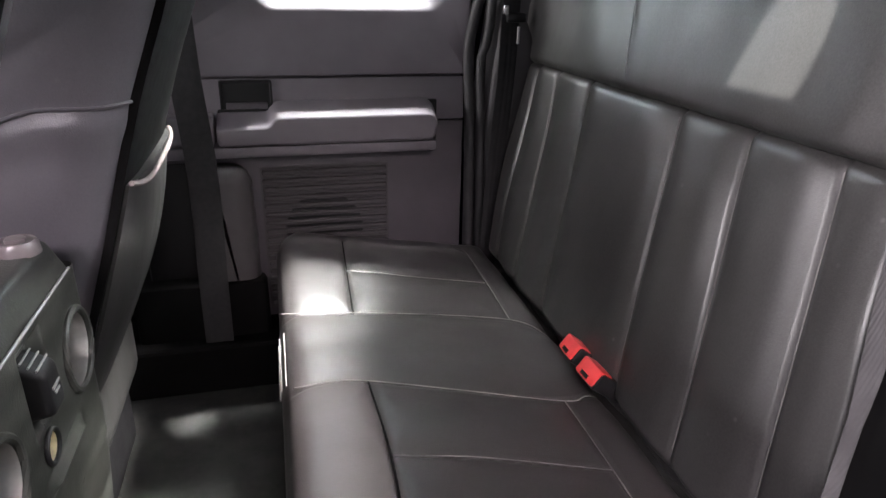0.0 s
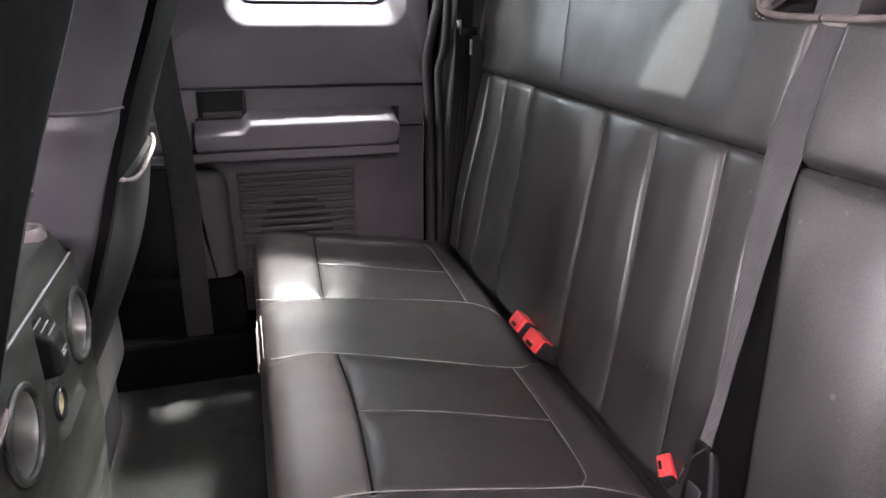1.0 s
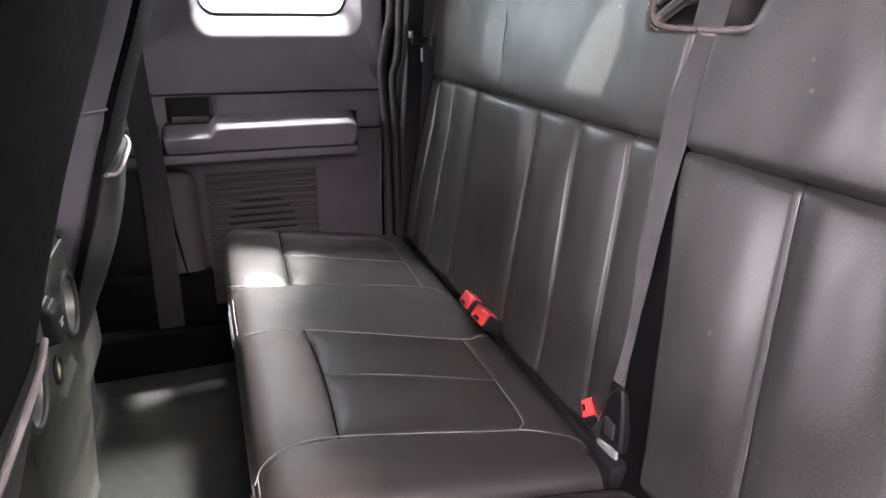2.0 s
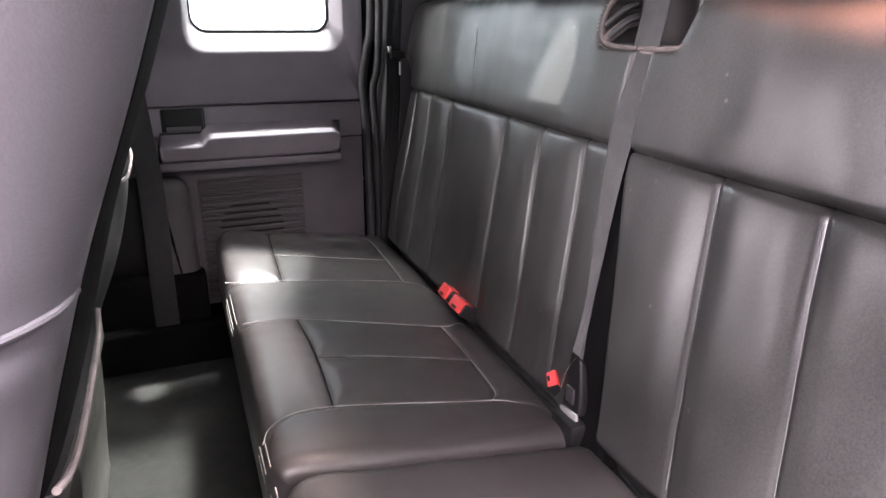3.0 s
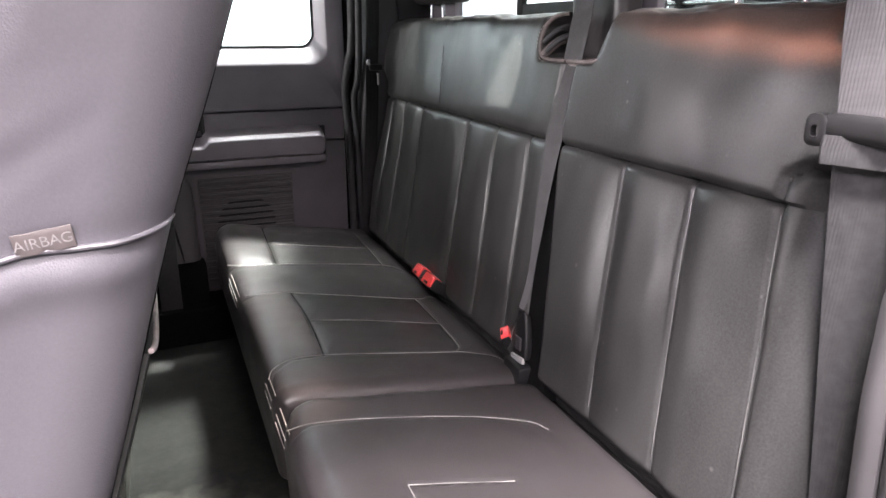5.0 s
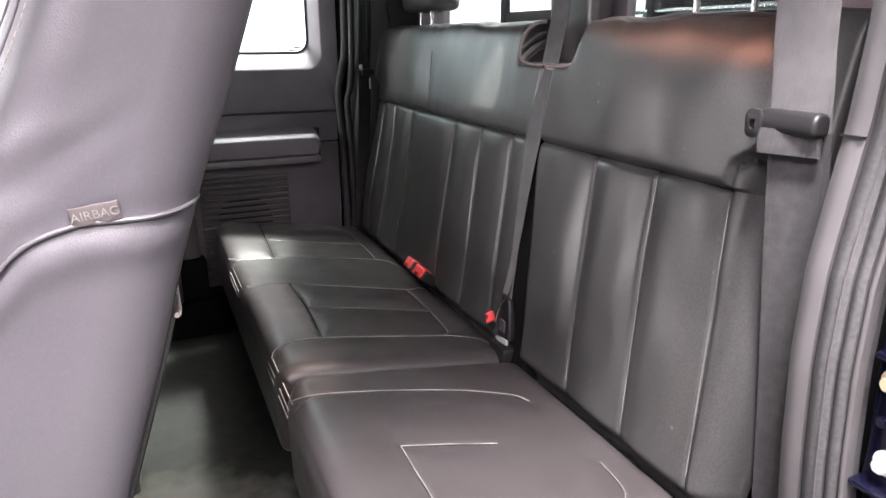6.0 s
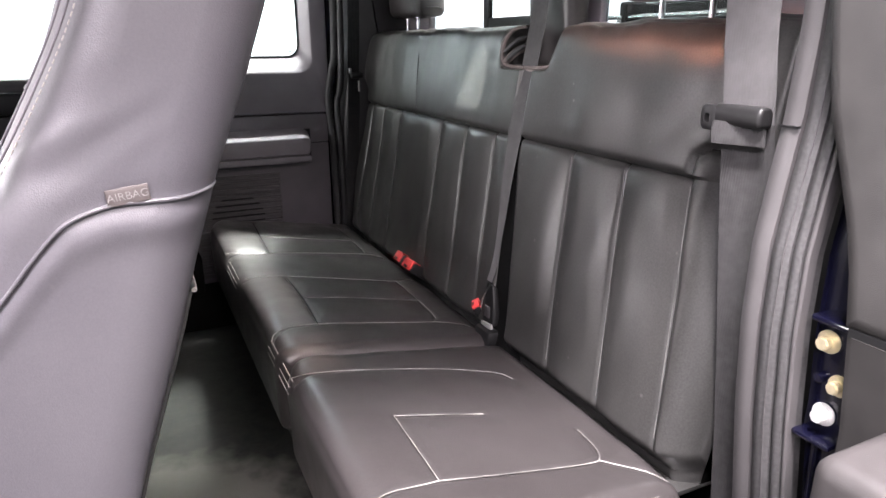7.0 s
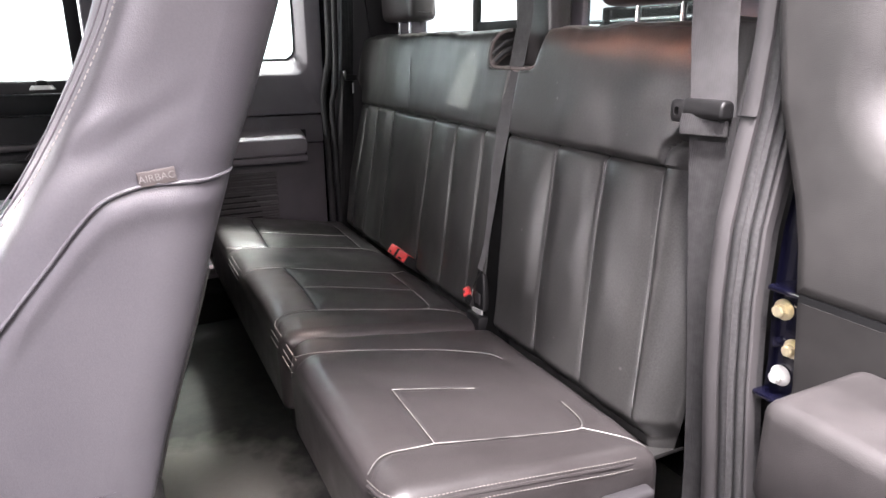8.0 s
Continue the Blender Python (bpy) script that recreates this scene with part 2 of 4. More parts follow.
for m in (WEAVE, WEAVE_GREY, WEAVE_MID, WEAVE_LAP):
    nt = m.node_tree
    w = nt.nodes.new("ShaderNodeTexWave")
    w.bands_direction = "Y"
    w.inputs["Scale"].default_value, w.inputs["Distortion"].default_value = 95, 0.6
    c = nt.nodes.new("ShaderNodeTexCoord")
    nt.links.new(c.outputs["Object"], w.inputs["Vector"])
    bp = nt.nodes.new("ShaderNodeBump")
    bp.inputs["Strength"].default_value, bp.inputs["Distance"].default_value = 0.35, 0.001
    nt.links.new(w.outputs["Fac"], bp.inputs["Height"])
    nt.links.new(bp.outputs["Normal"], nt.nodes["Principled BSDF"].inputs["Normal"])

GLASS = bpy.data.materials.new("window_glass")
GLASS.use_nodes = True
g = GLASS.node_tree.nodes["Principled BSDF"]
g.inputs["Base Color"].default_value = (0.86, 0.95, 0.94, 1)
g.inputs["Roughness"].default_value, g.inputs["Transmission Weight"].default_value, g.inputs["IOR"].default_value = 0.0, 1.0, 1.45

GLASS_TINT = GLASS.copy()
GLASS_TINT.name = "tinted_window_glass"
GLASS_TINT.node_tree.nodes["Principled BSDF"].inputs["Base Color"].default_value = (0.22, 0.28, 0.24, 1)

# ---- mesh helpers ----


def part(name, bm, material, parent=None, label="", smooth=True):
    me = bpy.data.meshes.new(name)
    if isinstance(bm, tuple):
        me.from_pydata(bm[0], [], bm[1])
        b2 = bmesh.new()
        b2.from_mesh(me)
        bm = b2
    bmesh.ops.recalc_face_normals(bm, faces=bm.faces)
    for f in bm.faces:
        f.smooth = smooth
    if smooth:
        for e in bm.edges:
            if len(e.link_faces) == 2 and e.calc_face_angle(0) > 0.7:
                e.smooth = False
    bm.to_mesh(me)
    bm.free()
    me.materials.append(material)
    ob = new(name, me)
    ob.parent = parent
    if label:
        tagged(ob, label)
    return ob


def thing(name, place, label, category, group=""):
    ob = new(name)
    ob.location = place
    ob.empty_display_size = 0.05
    return tagged(ob, label, category, group)


def own(ob, root):
    """Hang a part, built in world places, under its thing."""
    ob.parent = root
    ob.matrix_parent_inverse = Matrix.Translation(root.location).inverted()
    return ob


def piece(name, bm, material, root, label="", smooth=True):
    """A part of a thing, built in world places. root may be the thing or one of its parts."""
    ob = part(name, bm, material, None, label, smooth)
    ob.parent = root
    top = root
    while top.parent:
        top = top.parent
    ob.matrix_parent_inverse = Matrix.Translation(top.location).inverted() if root is top else Matrix.Identity(4)
    return ob


def box(x0, x1, y0, y1, z0, z1, bevel=0.0, seg=2):
    bm = bmesh.new()
    bmesh.ops.create_cube(bm, size=1)
    for v in bm.verts:
        v.co = Vector(((x0 + x1) / 2 + v.co.x * (x1 - x0), (y0 + y1) / 2 + v.co.y * (y1 - y0), (z0 + z1) / 2 + v.co.z * (z1 - z0)))
    if bevel > 0:
        bmesh.ops.bevel(bm, geom=list(bm.edges), offset=bevel, segments=seg, profile=0.5, affect="EDGES")
    return bm


def joined(*bms):
    out = bmesh.new()
    for b in bms:
        me = bpy.data.meshes.new("tmp")
        b.to_mesh(me)
        b.free()
        out.from_mesh(me)
        bpy.data.meshes.remove(me)
    return out


def rounded(poly, step):
    """A closed outline with rounded corners: (a, b, radius) a corner, sampled every step."""
    pts = []
    n = len(poly)
    for i in range(n):
        p, q, s = (np.array(poly[(i + k) % n][:2], float) for k in (-1, 0, 1))
        r = poly[i][2]
        a, b = p - q, s - q
        la, lb = np.linalg.norm(a), np.linalg.norm(b)
        cut = min(r, la * 0.49, lb * 0.49)
        a, b = q + a / la * cut, q + b / lb * cut
        for k in range(9):
            t = k / 8
            pts.append((1 - t) ** 2 * a + 2 * t * (1 - t) * q + t * t * b)
    pts = np.array(pts + [pts[0]])
    seg = np.linalg.norm(np.diff(pts, axis=0), axis=1)
    keep = np.concatenate([[True], seg > 1e-6])
    pts = pts[keep]
    along = np.concatenate([[0], np.cumsum(np.linalg.norm(np.diff(pts, axis=0), axis=1))])
    count = max(12, int(along[-1] / step))
    u = np.linspace(0, along[-1], count, endpoint=False)
    return np.stack([np.interp(u, along, pts[:, k]) for k in (0, 1)], 1)


def pad(poly, y0, y1, r, step=0.008, ystep=0.008, shape=None):
    """A stuffed form: the outline poly in x and z, drawn along y with rounded ends. shape(p, n) moves the points (N x 3)."""
    o = rounded(poly, step)
    d = np.roll(o, -1, 0) - np.roll(o, 1, 0)
    n = np.stack([d[:, 1], -d[:, 0]], 1)
    n /= np.linalg.norm(n, axis=1)[:, None]
    area = np.sum(o[:, 0] * np.roll(o[:, 1], -1) - np.roll(o[:, 0], -1) * o[:, 1])
    if area < 0:
        n = -n
    th = np.linspace(0, math.pi / 2, 7)
    a = y0 + r * (1 - np.cos(th))
    b = y1 - r * (1 - np.cos(th))[::-1]
    mid = np.linspace(a[-1], b[0], max(2, int((b[0] - a[-1]) / ystep)))[1:-1]
    ys = np.concatenate([a, mid, b])
    dist = np.minimum(ys - y0, y1 - ys)
    inset = np.where(dist < r, r - np.sqrt(np.maximum(0, r * r - (r - dist) ** 2)), 0)
    P = np.zeros((len(ys), len(o), 3))
    P[:, :, 0] = o[None, :, 0] - n[None, :, 0] * inset[:, None]
    P[:, :, 2] = o[None, :, 1] - n[None, :, 1] * inset[:, None]
    P[:, :, 1] = ys[:, None]
    N = np.zeros_like(P)
    N[:, :, 0], N[:, :, 2] = n[None, :, 0], n[None, :, 1]
    P, N = P.reshape(-1, 3), N.reshape(-1, 3)
    if shape:
        P = shape(P, N)
    m, k = len(ys), len(o)
    i, j = np.meshgrid(np.arange(m - 1), np.arange(k), indexing="ij")
    j2 = (j + 1) % k
    quads = np.stack([i * k + j, i * k + j2, (i + 1) * k + j2, (i + 1) * k + j], -1).reshape(-1, 4)
    faces = quads.tolist() + [list(range(k)), list(range((m - 1) * k, m * k))[::-1]]
    return P.tolist(), faces


def away(p, lines):
    """Distance of the points p (N x 2) from the nearest of the polylines."""
    best = np.full(len(p), 9.0)
    for line in lines:
        for a, b in zip(line, line[1:]):
            a, b = np.array(a, float), np.array(b, float)
            ab = b - a
            t = np.clip(((p - a) @ ab) / (ab @ ab), 0, 1)
            best = np.minimum(best, np.linalg.norm(p - a - t[:, None] * ab, axis=1))
    return best


def smoothed(pts, n=6):
    """A polyline through pts, rounded off."""
    p = [np.array(q, float) for q in pts]
    if len(p) < 3:
        return [tuple(q) for q in p]
    out = []
    ext = [2 * p[0] - p[1]] + p + [2 * p[-1] - p[-2]]
    for i in range(1, len(ext) - 2):
        a, b, c, d = ext[i - 1:i + 3]
        for k in range(n):
            t = k / n
            out.append(tuple(0.5 * (2 * b + (c - a) * t + (2 * a - 5 * b + 4 * c - d) * t * t + (3 * b - a - 3 * c + d) * t ** 3)))
    return out + [tuple(p[-1])]


def tube(pts, r, sides=6, ends=True):
    p = [Vector(q) for q in pts]
    bm = bmesh.new()
    rings = []
    up = Vector((0.31, 0.17, 0.93))
    for i, q in enumerate(p):
        d = (p[min(i + 1, len(p) - 1)] - p[max(i - 1, 0)]).normalized()
        a = d.cross(up)
        a = (a if a.length > 1e-4 else d.cross(Vector((1, 0, 0)))).normalized()
        b = d.cross(a).normalized()
        rings.append([bm.verts.new(q + a * (r * math.cos(2 * math.pi * k / sides)) + b * (r * math.sin(2 * math.pi * k / sides))) for k in range(sides)])
    for s, t in zip(rings, rings[1:]):
        for k in range(sides):
            bm.faces.new((s[k], s[(k + 1) % sides], t[(k + 1) % sides], t[k]))
    if ends:
        bm.faces.new(rings[0])
        bm.faces.new(rings[-1][::-1])
    return bm


def band(pts, across, thick):
    """A strap with flat faces along pts; across: the half-width vector at each point (or one for all)."""
    p = [Vector(q) for q in pts]
    ac = [Vector(across)] * len(p) if not isinstance(across, list) else [Vector(a) for a in across]
    bm = bmesh.new()
    rings = []
    for i, q in enumerate(p):
        d = (p[min(i + 1, len(p) - 1)] - p[max(i - 1, 0)]).normalized()
        n = d.cross(ac[i]).normalized() * (thick / 2)
        row = []
        for k in (-1, -0.93, -0.5, 0, 0.5, 0.93, 1):
            row.append(bm.verts.new(q + ac[i] * k + n * (0.35 if abs(k) == 1 else 1)))
        for k in (1, 0.93, 0.5, 0, -0.5, -0.93, -1):
            row.append(bm.verts.new(q + ac[i] * k - n * (0.35 if abs(k) == 1 else 1)))
        rings.append(row)
    m = len(rings[0])
    for s, t in zip(rings, rings[1:]):
        for k in range(m):
            bm.faces.new((s[k], s[(k + 1) % m], t[(k + 1) % m], t[k]))
    bm.faces.new(rings[0])
    bm.faces.new(rings[-1][::-1])
    return bm


def stitches(pts, r=0.0007, dash=0.004, gap=0.0025):
    """A row of single stitches along a line."""
    p = np.array(pts, float)
    s = np.concatenate([[0], np.cumsum(np.linalg.norm(np.diff(p, axis=0), axis=1))])
    out, u = [], 0.0
    while u + dash < s[-1]:
        a, b = ([np.interp(w, s, p[:, k]) for k in range(3)] for w in (u, u + dash))
        out.append(tube([a, b], r, 5))
        u += dash + gap
    return joined(*out)


def loops(rows, closed_inside=False):
    """Skin between successive loops of points."""
    bm = bmesh.new()
    vs = [[bm.verts.new(q) for q in row] for row in rows]
    n = len(vs[0])
    for s, t in zip(vs, vs[1:]):
        for k in range(n):
            bm.faces.new((s[k], s[(k + 1) % n], t[(k + 1) % n], t[k]))
    if closed_inside:
        bm.faces.new(vs[-1])
    return bm


def rrect(a0, a1, b0, b1, r, n=8, side=0):
    """A rectangle with round corners; side: points added along each straight side."""
    out = []
    for ca, cb, t0 in ((a1 - r, b1 - r, 0), (a0 + r, b1 - r, 90), (a0 + r, b0 + r, 180), (a1 - r, b0 + r, 270)):
        for k in range(n + 1):
            t = radians(t0 + 90 * k / n)
            out.append((ca + r * math.cos(t), cb + r * math.sin(t)))
    if side:
        full = []
        for i, p in enumerate(out):
            q = out[(i + 1) % len(out)]
            full.append(p)
            if i % (n + 1) == n:
                full += [(p[0] + (q[0] - p[0]) * k / (side + 1), p[1] + (q[1] - p[1]) * k / (side + 1)) for k in range(1, side + 1)]
        out = full
    return out


def disc(cx, cy, cz, axis, r, depth, sides=24, bevel=0.0):
    """A short round rod about an axis 'x', 'y' or 'z'."""
    bm = bmesh.new()
    bmesh.ops.create_cone(bm, cap_ends=True, segments=sides, radius1=r, radius2=r, depth=depth)
    if bevel:
        bmesh.ops.bevel(bm, geom=[e for e in bm.edges if e.calc_face_angle(0) > 1], offset=bevel, segments=2, affect="EDGES")
    turn = {"x": Matrix.Rotation(math.pi / 2, 4, "Y"), "y": Matrix.Rotation(math.pi / 2, 4, "X"), "z": Matrix.Identity(4)}[axis]
    bmesh.ops.transform(bm, matrix=Matrix.Translation((cx, cy, cz)) @ turn, verts=bm.verts)
    return bm


def structure(name, bm, material, label, smooth=False):
    return tagged(part(name, bm, material, None, "", smooth), label, name.split("_")[0], kind="structure")


# ---- the setting: workshop ----
structure("ground", box(-9, 9, -7, 8, -0.75, -0.6), CONCRETE, "grey concrete workshop ground under the truck")
structure("wall_far", box(-9, 9, 6.0, 6.2, -0.6, 3.4), WALL, "white painted workshop wall beyond the far windows")
structure("wall_near", box(-9, 9, -6.2, -6.0, -0.6, 3.4), WALL_GREY, "pale grey painted workshop wall beside the open doors")
structure("wall_back", box(7.0, 7.2, -6, 6, -0.6, 3.4), WALL_GREY, "pale grey painted workshop wall behind the truck")
structure("wall_front", box(-9.2, -9, -6, 6, -0.6, 3.4), WALL_GREY, "pale grey painted workshop wall ahead of the truck")
structure("ceiling", box(-9.2, 7.2, -6.2, 6.2, 3.4, 3.5), WALL_GREY, "pale grey workshop ceiling above the truck")

# ---- the setting: cab ----
structure("floor", box(-1.6, 0.76, -0.36, 1.40, -0.05, 0.0), CARPET, "dark grey carpeted cab floor, worn")
structure("cab_roof", box(-1.1, 0.80, -0.34, 1.62, 1.42, 1.48), HEADLINER, "grey cloth headliner of the cab roof")
structure("wall_front_cab", box(-1.68, -1.6, -0.36, 1.62, -0.3, 0.88), PLASTIC, "plain dark bulkhead closing the cab ahead")
# The far sill lies in shade; that shade is put into its near-black colour.
structure("sill_far", box(-1.6, 0.76, 1.40, 1.62, -0.2, 0.12, 0.01), VOID, "door sill step trim of the cab, shade put into near-black")
structure("sill_near", box(-1.6, 0.62, -0.42, -0.36, -0.2, 0.02, 0.01), PLASTIC_BLACK, "black door sill trim under the open doors")
structure("wall_rear_cab", box(0.76, 0.80, -0.34, 1.62, -0.1, 0.965), PLASTIC_BLACK, "dark rear wall of the cab behind the bench")
structure("quarter_panel_far", box(0.432, 0.82, 1.60, 1.66, -0.2, 1.48), BLUE, "dark blue outer quarter panel of the cab")
structure("roof_rail_far", box(-1.2, 0.82, 1.60, 1.64, 1.40, 1.48), BLUE, "dark blue roof rail of the cab")
structure("truck_bed", box(0.95, 3.0, -0.35, 1.65, -0.6, 0.90, 0.01), PLASTIC_BLACK, "black truck bed wall behind the cab")
structure("pillar_front_far", box(-1.15, -1.05, 1.55, 1.64, 0.8, 1.44, 0.01), PLASTIC, "dark windscreen pillar of the cab")
structure("pillar_front_near", box(-1.15, -1.05, -0.42, -0.33, 0.8, 1.44, 0.01), PLASTIC, "dark windscreen pillar of the cab")

# ---- far rear door ----


def far_door():
    d = thing("rear_door", (0.1, 1.56, 0.12), "closed dark grey plastic rear door trim with armrest and small window", "door")
    y = 1.53
    # upper trim with the window opening
    rows = [[(a, yy, b) for a, b in rrect(*r)] for r, yy in (
        (((-0.34, 0.425, 0.705, 1.42, 0.004)), y + 0.05), (((-0.34, 0.425, 0.705, 1.42, 0.004)), y + 0.004), (((-0.336, 0.421, 0.709, 1.416, 0.006)), y),
        ((-0.062, 0.372, 0.842, 1.365, 0.05), y), ((-0.056, 0.366, 0.849, 1.36, 0.05), y + 0.004),
        ((-0.040, 0.345, 0.888, 1.345, 0.045), y + 0.05), ((-0.038, 0.338, 0.897, 1.34, 0.045), y + 0.06))]
    up = piece("upper_trim", loops(rows), PLASTIC, d)
    rows = [[(a, yy, b) for a, b in rrect(*r)] for r, yy in (
        ((-0.040, 0.340, 0.895, 1.342, 0.045), y + 0.056), ((-0.034, 0.334, 0.901, 1.336, 0.04), y + 0.056), ((-0.034, 0.334, 0.901, 1.336, 0.04), y + 0.066))]
    piece("window_seal", loops(rows), RUBBER, up, "black rubber window seal")
    pane = piece("pane", box(-0.05, 0.35, y + 0.066, y + 0.070, 0.875, 1.355), GLASS, up, "clear window glass")
    pane.visible_shadow = False
    piece("printed_mark", joined(box(0.262, 0.30, y + 0.0645, y + 0.0655, 0.903, 0.907), box(0.288, 0.318, y + 0.0645, y + 0.0655, 0.912, 0.917)), PLASTIC_BLACK, up, "small dark bars printed on the glass")
    # middle and lower trim
    piece("middle_trim", box(-0.34, 0.412, y - 0.004, y + 0.05, 0.602, 0.702, 0.004), PLASTIC, d)
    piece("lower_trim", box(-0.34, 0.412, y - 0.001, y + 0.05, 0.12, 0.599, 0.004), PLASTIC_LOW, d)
    piece("outer_panel", box(-0.34, 0.43, y + 0.072, y + 0.10, 0.0, 0.88), BLUE, d, "dark blue painted outer door skin")
    # armrest: a pad over a lower rail, its top sloping to the front

    def slant(P, N):
        o = P.copy()
        o[:, 2] -= 0.026 * np.clip((y - 0.004 - P[:, 1]) / 0.055, 0, 1) ** 1.2 * np.clip((P[:, 2] - 0.585) / 0.045, 0, 1)
        return o
    a = piece("armrest", pad([(-0.152, 0.566, 0.012), (0.330, 0.566, 0.02), (0.336, 0.640, 0.03), (0.32, 0.655, 0.02), (-0.026, 0.654, 0.008), (-0.044, 0.634, 0.008), (-0.152, 0.634, 0.012)], y - 0.066, y + 0.01, 0.008, 0.006, 0.004, slant), PLASTIC, d)
    piece("armrest_rail", box(-0.30, 0.333, y - 0.058, y + 0.01, 0.540, 0.564, 0.005), PLASTIC, a)
    piece("armrest_cap", pad([(-0.30, 0.566, 0.01), (-0.158, 0.566, 0.006), (-0.158, 0.634, 0.01), (-0.30, 0.630, 0.012)], y - 0.055, y + 0.01, 0.01, 0.008, 0.008), PLASTIC, a)
    # Black strips draw the thin shadow round the armrest.
    piece("armrest_shade_strips", joined(box(-0.15, -0.02, y - 0.010, y - 0.001, 0.534, 0.638, 0.004), box(-0.018, 0.345, y - 0.010, y - 0.001, 0.534, 0.651, 0.004)), PLASTIC_BLACK, a, "black strips standing in for shade round the armrest")
    # door pull cup
    c = piece("pull_cup", loops([[(p, yy, q) for p, q in rrect(*r)] for r, yy in (((-0.142, -0.030, 0.628, 0.701, 0.006), y - 0.007), ((-0.138, -0.034, 0.632, 0.697, 0.006), y - 0.007),
                                 ((-0.136, -0.036, 0.634, 0.695, 0.006), y - 0.0045))], True), PLASTIC_BLACK, d, "black recessed door pull cup")
    piece("pull_lever", box(-0.130, -0.042, y - 0.009, y - 0.005, 0.637, 0.652, 0.003), PLASTIC_LOW, c)
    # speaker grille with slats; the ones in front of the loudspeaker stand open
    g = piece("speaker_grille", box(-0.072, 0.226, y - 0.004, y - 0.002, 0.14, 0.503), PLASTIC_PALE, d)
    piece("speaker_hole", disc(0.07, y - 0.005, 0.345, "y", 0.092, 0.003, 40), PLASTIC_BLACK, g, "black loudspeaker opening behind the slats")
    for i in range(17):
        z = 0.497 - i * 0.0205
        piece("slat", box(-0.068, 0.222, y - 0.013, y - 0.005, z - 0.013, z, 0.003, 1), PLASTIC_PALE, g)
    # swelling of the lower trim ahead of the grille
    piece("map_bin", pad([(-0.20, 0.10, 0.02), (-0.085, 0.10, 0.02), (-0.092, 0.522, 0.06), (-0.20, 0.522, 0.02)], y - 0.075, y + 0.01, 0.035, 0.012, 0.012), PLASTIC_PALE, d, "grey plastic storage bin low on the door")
    # Thin black sheet added over the lower trim's front corner.
    piece("corner_sheet", box(-0.338, -0.196, y - 0.006, y + 0.0, 0.125, 0.520, 0.003), PLASTIC_BLACK, d, "thin black sheet over the lower corner")
    # Near-black base stands in for the shade below the bin.
    piece("bin_shade_base", box(-0.37, -0.075, y - 0.09, y - 0.02, 0.09, 0.255, 0.015), VOID, d)
    return d


far_door()


def far_front_door():
    d = thing("front_door", (-0.8, 1.56, 0.12), "closed dark front door trim with a lock knob and pale strip", "door")
    y = 1.56
    piece("belt_trim", box(-1.6, -0.345, y - 0.01, y + 0.05, 0.735, 0.80, 0.012), PLASTIC_BLACK, d)
    piece("sill_cap", box(-1.6, -0.345, y - 0.004, y + 0.05, 0.802, 0.842, 0.008), PLASTIC_PALE, d, "pale window sill strip")
    piece("door_panel", box(-1.6, -0.345, y, y + 0.05, 0.12, 0.733, 0.006), PLASTIC_BLACK, d)
    piece("accent_strip", box(-1.6, -0.36, y - 0.03, y + 0.004, 0.628, 0.648, 0.006), PLASTIC_PALE, d, "pale accent strip along the door")
    piece("armrest", box(-1.3, -0.5, y - 0.06, y + 0.004, 0.53, 0.60, 0.02), PLASTIC_BLACK, d)
    k = piece("lock_base", loops([[(a, b, z) for a, b in rrect(*r)] for r, z in (((-0.515, -0.44, y - 0.018, y + 0.02, 0.015), 0.815), ((-0.507, -0.448, y - 0.012, y + 0.016, 0.012), 0.828))], True), STEEL_PALE, d, "pale lock knob surround")
    piece("lock_knob", pad([(-0.497, 0.82, 0.008), (-0.458, 0.82, 0.008), (-0.462, 0.845, 0.01), (-0.493, 0.845, 0.01)], y - 0.01, y + 0.012, 0.006, 0.004, 0.004), PLASTIC_BLACK, k)
    piece("window_frame", joined(box(-0.385, -0.345, y - 0.005, y + 0.05, 0.842, 1.42, 0.006), box(-1.1, -0.385, y - 0.005, y + 0.05, 1.36, 1.42, 0.006)), PLASTIC_BLACK, d)
    pane = piece("pane", box(-1.1, -0.38, y + 0.02, y + 0.024, 0.83, 1.37), GLASS, d, "clear window glass")
    pane.visible_shadow = False


far_front_door()

# ---- far rear pillar, its seals ----
structure("pillar_far", pad([(0.47, 0.0, 0.01), (0.76, 0.0, 0.01), (0.76, 1.42, 0.01), (0.51, 1.42, 0.01), (0.485, 0.9, 0.05), (0.45, 0.62, 0.08)], 1.475, 1.62, 0.03, 0.02, 0.02), PILLAR, "dark plastic trim of the far rear pillar", True)


def seal_run(name, pts, r, material, label):
    return structure(name, tube(smoothed(pts, 8), r, 10), material, label, True)


seal_run("weatherstrip_far", [(0.427, 1.512, 0.10), (0.428, 1.512, 0.32), (0.424, 1.512, 0.6), (0.416, 1.512, 0.76), (0.432, 1.512, 0.85), (0.447, 1.512, 0.95), (0.452, 1.512, 1.41)], 0.013, RUBBER, "black rubber weatherstrip along the closed door")
seal_run("weatherstrip_inner_far", [(0.452, 1.495, 0.05), (0.452, 1.495, 0.32), (0.446, 1.495, 0.62), (0.442, 1.495, 0.74), (0.462, 1.495, 0.86), (0.475, 1.495, 1.41)], 0.011, RUBBER, "worn inner weatherstrip of the far pillar")

# ---- rear window ----
rw = thing("rear_window", (0.72, 0.62, 0.965), "sliding rear cab window with black frame", "window")
rw["kind"] = "structure"
